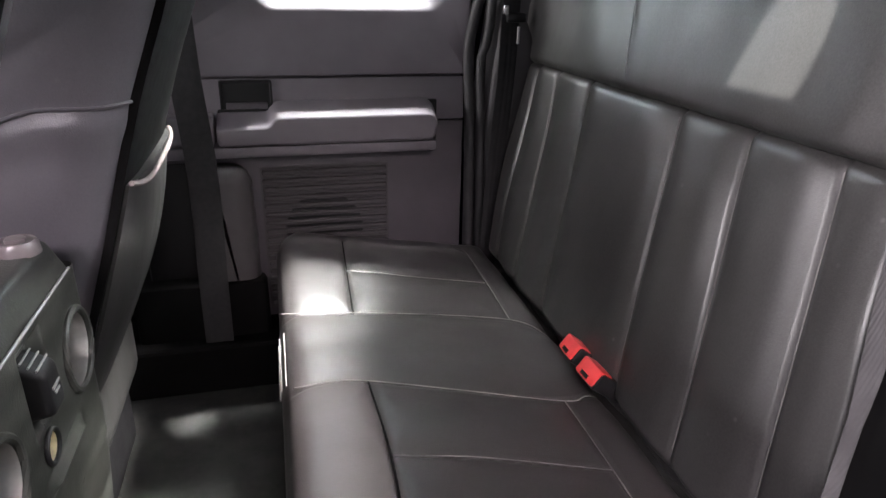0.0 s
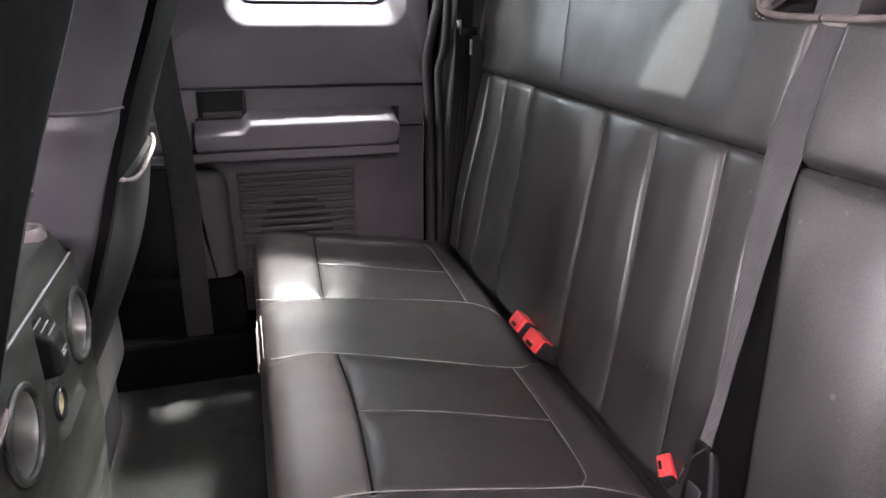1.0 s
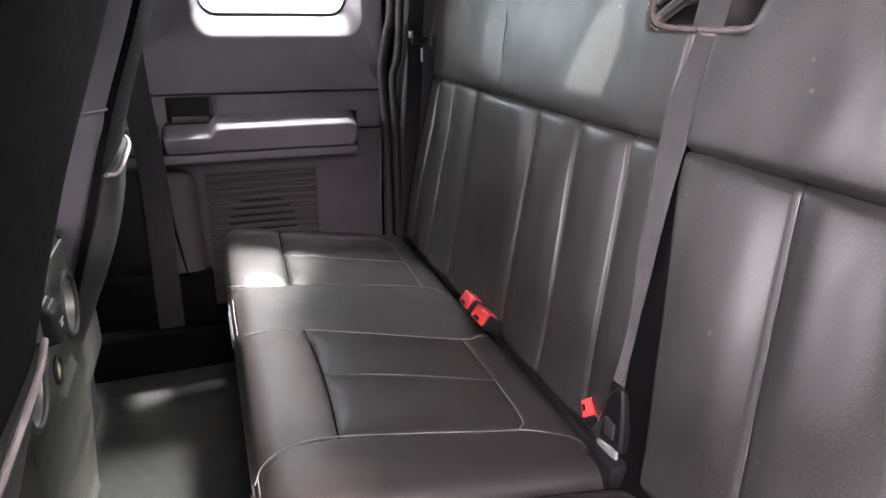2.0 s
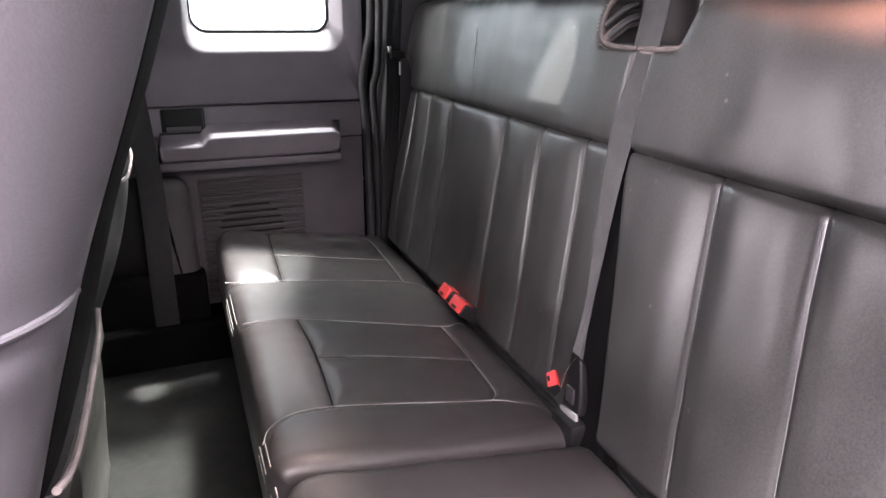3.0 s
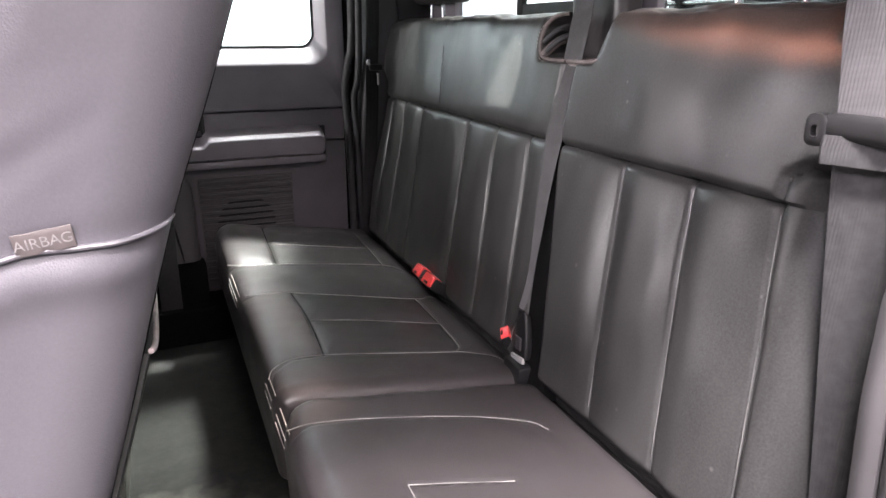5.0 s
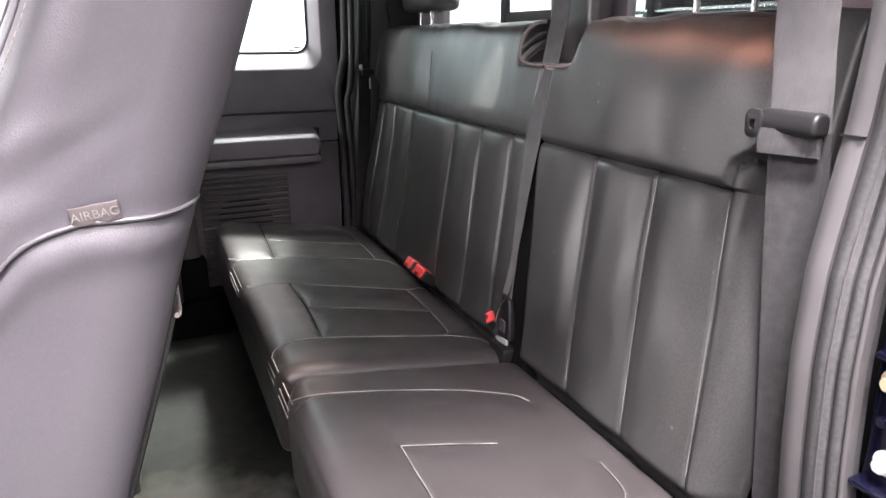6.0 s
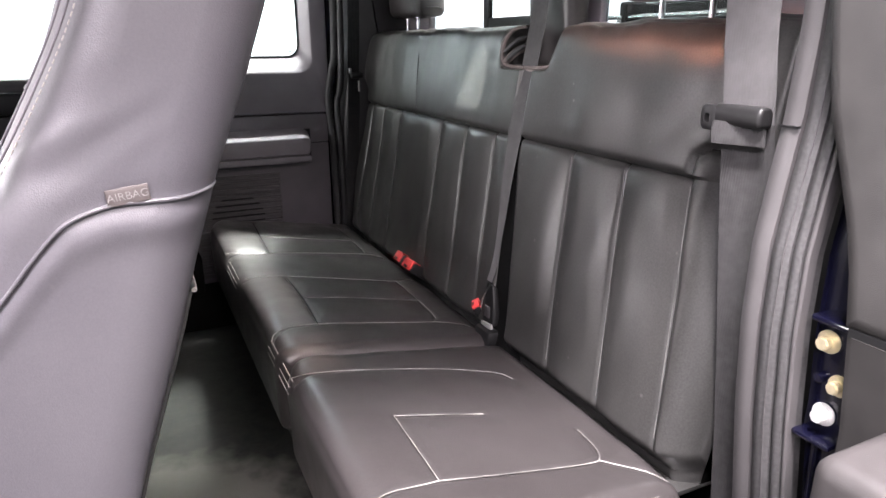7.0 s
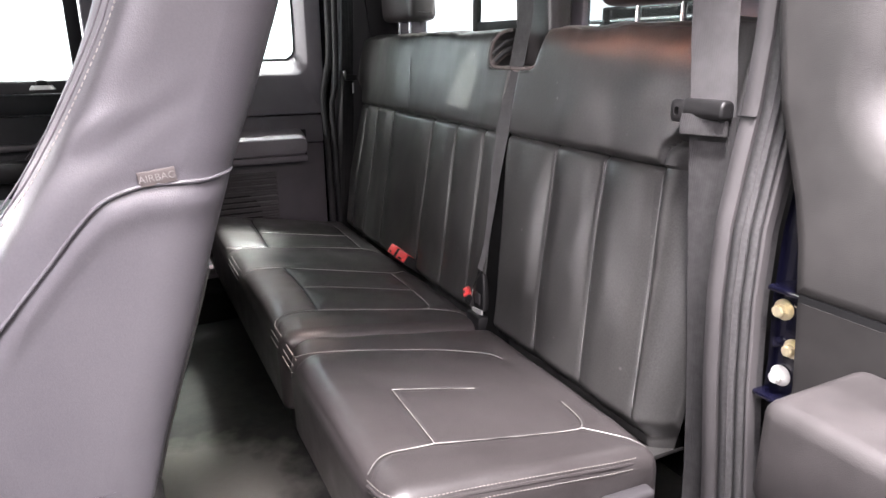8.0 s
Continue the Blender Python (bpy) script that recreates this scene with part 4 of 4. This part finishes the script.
piece("webbing", band(smoothed([(-0.205, 1.44, 1.41), (-0.20, 1.43, 0.80), (-0.185, 1.42, 0.53), (-0.19, 1.42, 0.25), (-0.192, 1.42, 0.06)], 6), (0.031, 0, 0), 0.002), WEAVE, drive_belt)
piece("anchor", box(-0.225, -0.16, 1.405, 1.43, 0.0, 0.07, 0.008), PLASTIC_BLACK, drive_belt)


# ---- front seats ----
REAR = [(-0.042, 1.16), (-0.084, 1.0), (-0.120, 0.9), (-0.160, 0.8), (-0.190, 0.71), (-0.224, 0.6), (-0.285, 0.42), (-0.32, 0.30)]
REAR_Z = [p[1] for p in REAR][::-1]
REAR_X = [p[0] for p in REAR][::-1]


def rear_x(z):
    return float(np.interp(z, REAR_Z, REAR_X))


def front_seat(y0, y1, side, label, dx, dz, sag):
    """side: the y of the face with the tag, on the door's side of the seat."""
    s = thing("front_seat", (-0.5, (y0 + y1) / 2, 0.0), label, "seat", "front seats")
    out = -1 if abs(side - y0) < 0.01 else 1
    poly = [(x, z, 0.03) for x, z in REAR] + [(-0.50, 0.30, 0.06), (-0.545, 0.50, 0.10), (-0.47, 0.68, 0.10), (-0.375, 0.83, 0.08), (-0.30, 0.97, 0.08), (-0.25, 1.16, 0.06)]
    seam = [(-0.165, 0.787), (-0.237, 0.787), (-0.275, 0.786), (-0.318, 0.771), (-0.35, 0.74), (-0.379, 0.705), (-0.44, 0.634), (-0.53, 0.53)]
    front = [(-0.262, 1.06), (-0.283, 0.985), (-0.328, 0.897), (-0.378, 0.815), (-0.418, 0.763), (-0.50, 0.665)]

    b = piece("backrest", side_pad(poly, y0, y1, 0.066, seam, front), LEATHER_FRONT, s, "grey leather backrest, creased at the side bolster")
    for yy, o in ((y0, -1), (y1, 1)):
        pts = [(x, yy + o * (0.0005 - 0.10 * max(0, 0.765 - z)), z) for x, z in smoothed(seam[1:], 6)]
        pts = [(rear_x(0.79) - 0.066 * (1 - math.cos(u)), yy - o * 0.066 * (1 - math.sin(u)), 0.792 - 0.004 * u) for u in (0.1, 0.5, 0.9, 1.25)] + pts
        piece("side_welt", tube(smoothed(pts, 3), 0.0024, 8), LEATHER_FRONT, b, "raised welt between the side panels")
    for off in (-0.007, 0.0, 0.006):
        pts = [(x + off, side + out * (0.0005 - 0.10 * max(0, 0.765 - z)), z) for x, z in smoothed(front, 8)]
        if off > 0:
            piece("stitching", stitches(pts, 0.0008, 0.005, 0.003), THREAD, b, "pale stitching along the front bolster")
        else:
            piece("bolster_seam", tube(pts, 0.0012, 6), LEATHER_FRONT, b, "raised seam along the front bolster")
    # tag sewn in the seam
    tilt = Matrix.Translation((-0.257, 0, 0.796)) @ Matrix.Rotation(radians(-7), 4, "Y") @ Matrix.Translation((0.257, 0, -0.796))
    tag = box(-0.278, -0.236, side + out * 0.002 - 0.0012, side + out * 0.002 + 0.0012, 0.787, 0.805, 0.0008)
    bmesh.ops.subdivide_edges(tag, edges=list(tag.edges), cuts=3, use_grid_fill=True)
    for v in tag.verts:
        v.co.y += out * 0.0012 * math.sin((v.co.x + 0.25) * 260)
    bmesh.ops.transform(tag, matrix=tilt, verts=tag.verts)
    t = piece("airbag_tag", tag, TAG, b, "dark sewn tag printed AIRBAG")
    txt = bpy.data.curves.new("tag_text", "FONT")
    txt.body, txt.size, txt.align_x, txt.align_y = "AIRBAG", 0.0118, "CENTER", "CENTER"
    tmp = new("tag_text", txt)
    dep = bpy.context.evaluated_depsgraph_get()
    bm = bmesh.new()
    bm.from_mesh(tmp.evaluated_get(dep).to_mesh())
    bpy.data.objects.remove(tmp)
    bmesh.ops.transform(bm, matrix=Matrix.Translation((-0.257, side + out * 0.0036, 0.796)) @ Matrix.Rotation(0 if out < 0 else math.pi, 4, "Z") @ Matrix.Rotation(math.pi / 2, 4, "X"), verts=bm.verts)
    bmesh.ops.transform(bm, matrix=tilt @ Matrix.Translation((0, out * 0.0013, 0)), verts=bm.verts)
    piece("tag_letters", bm, LETTER, t, "pale printed letters", False)
    # rear shell and map pocket
    yc = (y0 + y1) / 2

    def shell(zs, half, lift, bulge):
        rows = []
        for z in zs:
            row = []
            for k in range(17):
                u = -1 + k / 8
                f = max(0.0, 1 - abs(u) ** 4)
                row.append((rear_x(z) + 0.001 + lift + bulge(z) * f, yc + u * half, z))
            rows.append(row)
        verts = [v for r in rows for v in r]
        back = [(x - 0.012, y, z) for x, y, z in verts]
        n, m = len(rows), 17
        faces = []
        for i in range(n - 1):
            for k in range(m - 1):
                a = i * m + k
                faces.append((a, a + 1, a + m + 1, a + m))
                faces.append((a + n * m, a + m + n * m, a + m + 1 + n * m, a + 1 + n * m))
        for i in range(n - 1):
            for k in (0, m - 1):
                a = i * m + k
                faces.append((a, a + m, a + m + n * m, a + n * m))
        for k in range(m - 1):
            for i in (0, n - 1):
                a = i * m + k
                faces.append((a, a + 1, a + 1 + n * m, a + n * m))
        return verts + back, faces
    half = (y1 - y0) / 2 - (0.070 if sag < 0.5 else 0.032)
    # Near-black sheet over the leather paints the shade on the seat's rear face.
    piece("rear_shade_shell", shell(np.linspace(0.32, 1.0, 20), half, 0.0, lambda z: 0.006), VOID, s, "rear face of the seat, its shade put into near-black")
    mp = piece("map_pocket", shell(np.linspace(0.34, 0.65 - dz, 18), half - 0.01, 0.006, lambda z: sag * (0.010 + 0.02 * math.sin(math.pi * min(1, (z - 0.34) / 0.34)))), LEATHER_BACK, s, "sagging leather map pocket")
    hem = []
    for k in range(17):
        u = -1 + k / 8
        f = max(0.0, 1 - abs(u) ** 4)
        hem.append((rear_x(0.65 - dz) + 0.009 + sag * 0.013 * f, yc + u * (half - 0.01), 0.652 - dz - 0.010 * f * (1 - u * 0.6)))
    piece("pocket_hem", tube(hem, 0.0025 + 0.0015 * sag, 8), FOAM, mp, "pale worn hem")
    piece("seat_cushion", pad([(-0.98, 0.20, 0.04), (-0.30, 0.20, 0.04), (-0.30, 0.40, 0.05), (-0.98, 0.46, 0.06)], y0 + 0.05, y1 - 0.05, 0.04, 0.02, 0.02), LEATHER_BACK, s)
    piece("seat_frame", box(-0.92, -0.34, y0 + 0.03, y1 - 0.03, 0.0, 0.21, 0.01), PLASTIC_BLACK, s)
    s.location.x += dx
    s.location.z += dz
    return s


def side_pad(poly, y0, y1, r, seam, front):
    """The seat back: a stuffed form whose flat ends are gridded, so that seams and creases show in them."""
    o = rounded(poly, 0.006)
    d = np.roll(o, -1, 0) - np.roll(o, 1, 0)
    n = np.stack([d[:, 1], -d[:, 0]], 1)
    n /= np.linalg.norm(n, axis=1)[:, None]
    if np.sum(o[:, 0] * np.roll(o[:, 1], -1) - np.roll(o[:, 0], -1) * o[:, 1]) < 0:
        n = -n
    th = np.linspace(math.pi / 2, 0, 8)
    k = len(o)
    rows = []

    def relief(p, out):
        ds = away(p, [seam])
        df = away(p, [front])
        u, v = (p[:, 0] * 0.87 + p[:, 1] * 0.5), (p[:, 1] * 0.87 - p[:, 0] * 0.5)
        w = np.array([noise.noise(Vector((a * 9, b * 34, 1.7))) for a, b in zip(u, v)])
        sag = np.interp(p[:, 0], [q[0] for q in seam][::-1], [q[1] for q in seam][::-1]) - p[:, 1]
        crease = np.exp(-(df / 0.075) ** 2) * np.clip((0.93 - p[:, 1]) / 0.05, 0, 1) * np.clip((p[:, 1] - 0.79) / 0.03, 0, 1)
        return 0.004 * (1 - np.exp(-(ds / 0.02) ** 2)) - 0.003 * np.exp(-(df / 0.004) ** 2) + w * crease * 0.015 - 0.004 + 0.005 * np.exp(-((sag - 0.022) / 0.02) ** 2) - 0.10 * np.maximum(0, 0.765 - p[:, 1])

    for end, out in ((y0, -1), (y1, 1)):
        stack = []
        # end cap: shrink the inner outline in steps along the chord to the middle line
        inner = o - n * r
        mid = np.stack([np.interp(inner[:, 1], [0.3, 0.5, 0.68, 0.83, 0.97, 1.16], [-0.40, -0.385, -0.33, -0.262, -0.195, -0.15]), inner[:, 1]], 1)
        mid[:, 1] = np.clip(mid[:, 1], 0.36, 1.10)
        for f in np.linspace(0.0, 1, 44):
            p = mid + (inner - mid) * f
            yy = end + out * relief(p, out)
            stack.append(np.stack([p[:, 0], yy, p[:, 1]], 1))
        for t in th[1:]:
            p = o - n * (r - r * math.cos(t))
            e = r - r * math.sin(t)
            rel = relief(p, out) * math.sin(t)
            stack.append(np.stack([p[:, 0], end - out * e + out * rel, p[:, 1]], 1))
        rows.append(stack)
    ringsall = rows[0] + rows[1][::-1]
    V = np.concatenate(ringsall)
    m = len(ringsall)
    i, j = np.meshgrid(np.arange(m - 1), np.arange(k), indexing="ij")
    j2 = (j + 1) % k
    q = np.stack([i * k + j, i * k + j2, (i + 1) * k + j2, (i + 1) * k + j], -1).reshape(-1, 4)
    bm = bmesh.new()
    vs = [bm.verts.new(v) for v in V.tolist()]
    for f in q.tolist():
        bm.faces.new([vs[a] for a in f])
    bmesh.ops.remove_doubles(bm, verts=bm.verts, dist=0.0004)
    return bm


front_seat(-0.075, 0.375, -0.075, "grey leather front passenger seat with sewn airbag tag", 0.0, 0.0, 0.35)
front_seat(0.865, 1.315, 1.315, "grey leather driver seat with map pocket behind", -0.026, -0.03, 1.0)

# ---- centre console ----
con = thing("centre_console", (-0.5, 0.665, 0.0), "worn dark plastic centre console with rear cup holders", "console")


def console():
    ys, zs = np.arange(0.475, 0.8551, 0.0035), np.arange(0.10, 0.5731, 0.0035)
    Y, Z = np.meshgrid(ys, zs, indexing="ij")
    X = np.full_like(Y, -0.285)
    X -= 0.018 * np.clip((0.32 - Z) / 0.2, 0, 1)
    for cy in (0.538, 0.795):
        d = np.hypot(Y - cy, Z - 0.477)
        X -= 0.085 * np.clip((0.0475 - d) / 0.007, 0, 1)
    d = np.maximum(np.abs(Y - 0.663) - 0.028, np.abs(Z - 0.513) - 0.045)
    X -= 0.012 * np.clip((0.006 - d) / 0.012, 0, 1)
    d = np.hypot(Y - 0.657, Z - 0.437)
    X -= 0.02 * np.clip((0.0165 - d) / 0.004, 0, 1)
    X -= 0.03 * np.clip((np.abs(Y - 0.665) - 0.175) / 0.016, 0, 1) ** 2
    X += 0.010 * np.clip(1 - np.abs(Z - 0.40) / 0.012, 0, 1) * np.clip((0.07 - np.abs(Y - 0.69)) / 0.02, 0, 1)
    a, b = Y.shape
    verts = np.stack([X, Y, Z], -1).reshape(-1, 3).tolist()
    i, j = np.meshgrid(np.arange(a - 1), np.arange(b - 1), indexing="ij")
    q = np.stack([i * b + j, (i + 1) * b + j, (i + 1) * b + j + 1, i * b + j + 1], -1).reshape(-1, 4)
    bm = bmesh.new()
    vs = [bm.verts.new(v) for v in verts]
    for f in q.tolist():
        bm.faces.new([vs[k] for k in f])
    return bm


rp = piece("rear_panel", console(), CONSOLE, con, "scuffed rear panel with moulded recesses")
piece("body", box(-0.98, -0.345, 0.478, 0.852, 0.0, 0.60, 0.02), CONSOLE, con)
piece("lid", pad([(-0.98, 0.565, 0.01), (-0.284, 0.574, 0.003), (-0.303, 0.613, 0.006), (-0.98, 0.620, 0.01)], 0.475, 0.826, 0.010, 0.006, 0.012), CONSOLE, con, "sloping padded console lid")
kn = piece("lid_knob", loops([[(-0.320 + q * math.cos(t), 0.785 + q * math.sin(t), z) for t in np.linspace(0, 2 * math.pi, 24, endpoint=False)] for q, z in ((0.024, 0.611), (0.023, 0.622), (0.020, 0.627), (0.016, 0.625))], True), KNOB, con, "pinkish round knob on the lid")
piece("knob_cap", disc(-0.320, 0.785, 0.627, "z", 0.011, 0.006, 20, 0.001), KNOB, kn)
# Pale tube paints the highlight along the lid's rear edge.
piece("edge_highlight", tube([(-0.2845, 0.482, 0.574), (-0.2845, 0.822, 0.574)], 0.0020, 8), STEEL_PALE, con, "pale tube drawn as the edge's highlight")
for cy in (0.538, 0.795):
    ring = [(-0.284, cy + 0.050 * math.cos(t), 0.477 + 0.050 * math.sin(t)) for t in np.linspace(0, 2 * math.pi, 41)]
    cp = piece("cup_holder_ring", tube(ring, 0.005, 8, False), CONSOLE, con, "raised ring of a cup holder")
    rows = [[(x, cy + r * math.cos(t), 0.477 + r * math.sin(t)) for t in np.linspace(0, 2 * math.pi, 40, endpoint=False)] for x, r in ((-0.285, 0.0455), (-0.289, 0.044), (-0.340, 0.0415))]
    piece("cup_liner", loops(rows), CUP, cp, "pale metal cup liner")
    piece("cup_bottom", disc(-0.3405, cy, 0.477, "x", 0.0415, 0.003, 32), PLASTIC_BLACK, cp)
sk = piece("socket_cap", pad([(-0.30, 0.475, 0.006), (-0.268, 0.481, 0.006), (-0.270, 0.530, 0.006), (-0.30, 0.548, 0.006)], 0.642, 0.684, 0.008, 0.005, 0.005), PLASTIC_BLACK, con, "black hinged power socket cap")
piece("cap_mark", joined(box(-0.269, -0.2675, 0.652, 0.674, 0.508, 0.511), box(-0.269, -0.2675, 0.656, 0.670, 0.501, 0.504)), STEEL_PALE, sk, "small pale bars on the cap")
for k in range(4):
    piece("cap_rib", tube([(-0.298 + k * 0.007, 0.646, 0.549 - k * 0.0045), (-0.298 + k * 0.007, 0.680, 0.549 - k * 0.0045)], 0.0012, 6), STEEL_PALE, sk, "worn pale rib")
ring = [(-0.283, 0.657 + 0.0185 * math.cos(t), 0.437 + 0.0185 * math.sin(t)) for t in np.linspace(0, 2 * math.pi, 33)]
ls = piece("lighter_socket", tube(ring, 0.003, 8, False), PLASTIC_BLACK, con)
piece("socket_barrel", loops([[(x, 0.657 + r * math.cos(t), 0.437 + r * math.sin(t)) for t in np.linspace(0, 2 * math.pi, 24, endpoint=False)] for x, r in ((-0.284, 0.016), (-0.300, 0.014), (-0.301, 0.003))], True), ZINC, ls, "brassy socket barrel")

# ---- near rear pillar, seals and painted jamb ----
ZS = [0.0, 0.15, 0.30, 0.48, 0.60, 0.70, 0.78, 0.86, 0.95, 1.10, 1.42]
XS = [0.480, 0.474, 0.464, 0.452, 0.450, 0.455, 0.468, 0.482, 0.489, 0.494, 0.50]
DY = [-0.036, -0.031, -0.025, -0.012, -0.004, 0.0, 0.001, 0.002, 0.003, 0.006, 0.010]


def strip(y0, y1, dx, depth, bulge=0.0):
    """An upright strip of the door opening that follows its curve."""
    rows = []
    for z in np.linspace(0, 1.42, 80):
        x = np.interp(z, ZS, XS) + dx
        s = np.interp(z, ZS, DY)
        row = []
        for k in range(9):
            u = k / 8
            row.append((x - bulge * math.sin(math.pi * u), y0 + s + (y1 - y0) * u, z))
        row += [(x + depth, y1 + s, z), (x + depth, y0 + s, z)]
        rows.append(row)
    return loops(rows)


structure("pillar_trim_near", strip(-0.268, -0.294, 0.0, 0.05, 0.004), TRIM_CLOTH, "grey plastic trim of the near rear pillar", True)
structure("pillar_trim_seam", box(0.4735, 0.482, -0.292, -0.266, 0.848, 0.8505), PLASTIC_BLACK, "dark joint in the pillar trim")
structure("weatherstrip_near", strip(-0.2965, -0.321, 0.003, 0.05, 0.006), RUBBER_GREY, "worn grey weatherstrip round the door opening", True)
structure("weatherstrip_lip_near", strip(-0.3225, -0.335, 0.006, 0.04, 0.003), RUBBER_GREY, "thin worn weatherstrip lip", True)
bead = [(float(np.interp(z, ZS, XS)) - 0.0030, -0.3165 + float(np.interp(z, ZS, DY)), z) for z in np.linspace(0.05, 1.40, 90)]
structure("weatherstrip_bead", tube(bead, 0.0009, 6), TRIM_CLOTH, "thin pale bead along the weatherstrip", True)
structure("jamb_flange", strip(-0.3358, -0.3425, 0.010, 0.014, 0.002), TRIM_CLOTH, "pale dusty seal flange of the door jamb", True)
structure("quarter_trim_near", box(0.60, 0.80, -0.36, -0.215, 0.0, 1.42, 0.01), PLASTIC_BLACK, "dark trim of the near rear quarter")
structure("door_jamb", strip(-0.3428, -0.47, 0.045, 0.06, 0.0), BLUE, "dark blue painted door jamb", True)
structure("jamb_edge", tube(smoothed([(0.50, -0.385, 0.0), (0.497, -0.378, 0.3), (0.495, -0.372, 0.46)], 6), 0.004, 8), BLUE, "painted ridge on the jamb", True)


def hinge():
    h = thing("door_hinge", (0.51, -0.36, 0.47), "dark blue door hinge with zinc bolts on the jamb", "hinge")
    piece("hinge_leaf", box(0.492, 0.510, -0.410, -0.354, 0.470, 0.632, 0.003), BLUE, h)
    piece("hinge_lug", box(0.468, 0.497, -0.405, -0.354, 0.626, 0.634, 0.003), BLUE, h)
    piece("hinge_lug", box(0.468, 0.497, -0.405, -0.354, 0.468, 0.476, 0.003), BLUE, h)
    for y, z, r, plating, look_of in ((-0.369, 0.598, 0.0105, ZINC, "yellowish"), (-0.379, 0.503, 0.0105, ZINC_WHITE, "bright"), (-0.391, 0.548, 0.0098, ZINC, "yellowish")):
        w = piece("bolt_washer", disc(0.4895, y, z, "x", r * 1.42, 0.005, 28, 0.0015), plating, h, look_of + " zinc washer")
        piece("bolt_flange", disc(0.4860, y, z, "x", r * 1.16, 0.004, 24, 0.0012), plating, w, look_of + " zinc flange")
        piece("bolt_head", disc(0.4800, y, z, "x", r * 0.90, 0.012, 6, 0.0016), plating, w, look_of + " zinc hexagon bolt")
    piece("stud", disc(0.4885, -0.366, 0.549, "x", 0.007, 0.010, 12, 0.002), BLUE, h, "painted stud")


hinge()

# ---- near rear door, standing open ----


def near_door():
    d = thing("rear_door", (0.47, -0.8, -0.1), "open grey plastic rear door with armrest and window", "door")
    x = 0.452
    top = [(-0.318, 1.0), (-0.344, 0.86), (-0.372, 0.79), (-0.392, 0.72), (-0.405, 0.63), (-0.418, 0.51), (-0.42, 0.0)]
    edge = lambda z: float(np.interp(z, [p[1] for p in top][::-1] + [1.42], [p[0] for p in top][::-1] + [-0.30]))

    # trim below the seam
    rows = []
    for z in np.linspace(-0.05, 0.6305, 30):
        e = edge(z)
        rows.append([(x + 0.014, e, z), (x + 0.004, e - 0.003, z), (x, e - 0.012, z), (x, -0.8, z), (x, -1.15, z), (x + 0.05, -1.15, z), (x + 0.05, e, z)])
    low = loops(rows)
    bmesh.ops.holes_fill(low, edges=low.edges)
    piece("lower_trim", low, DOOR_GREY, d)
    # trim above the seam, with the window opening sunk into it

    def outer(off):
        left = []
        for a, b in rrect(-1.15 + off, -0.3, 0.639 + off, 1.39 - off, 0.004, 8, 12):
            left.append((min(a, edge(b) - off), b))
        return left
    ring = [[(xx, a, b) for a, b in o] for xx, o in ((x + 0.05, outer(0.0)), (x + 0.006, outer(0.0)), (x, outer(0.008)), (x, outer(0.016)),
            (x, rrect(-1.04, -0.412, 0.785, 1.34, 0.110, 8, 12)), (x + 0.0015, rrect(-1.033, -0.422, 0.795, 1.333, 0.107, 8, 12)), (x + 0.006, rrect(-1.026, -0.433, 0.805, 1.325, 0.103, 8, 12)), (x + 0.014, rrect(-1.017, -0.444, 0.816, 1.317, 0.099, 8, 12)), (x + 0.026, rrect(-1.008, -0.454, 0.828, 1.308, 0.094, 8, 12)), (x + 0.045, rrect(-0.99, -0.468, 0.845, 1.29, 0.085, 8, 12)), (x + 0.055, rrect(-0.985, -0.475, 0.852, 1.285, 0.08, 8, 12)))]
    up = piece("upper_trim", loops(ring), DOOR_GREY, d)
    pane = piece("pane", box(x + 0.056, x + 0.060, -1.0, -0.46, 0.84, 1.30), GLASS_TINT, up, "green tinted window glass")
    pane.visible_shadow = False
    piece("seam_gap", box(x + 0.0010, x + 0.03, -1.14, -0.41, 0.6300, 0.6405), PLASTIC_BLACK, d, "dark joint between the trims")
    a = piece("armrest", box(0.285, 0.46, -1.06, -0.495, 0.452, 0.582, 0.020, 4), ARM_GREY, d, "grey padded armrest with small pale scuffs")
    piece("armrest_rail", box(0.30, 0.46, -1.06, -0.505, 0.415, 0.448, 0.012), ARM_GREY, a)
    piece("outer_panel", box(x + 0.065, x + 0.10, -1.18, -0.44, -0.1, 0.84, 0.01), BLUE, d, "dark blue painted outer door skin")


near_door()
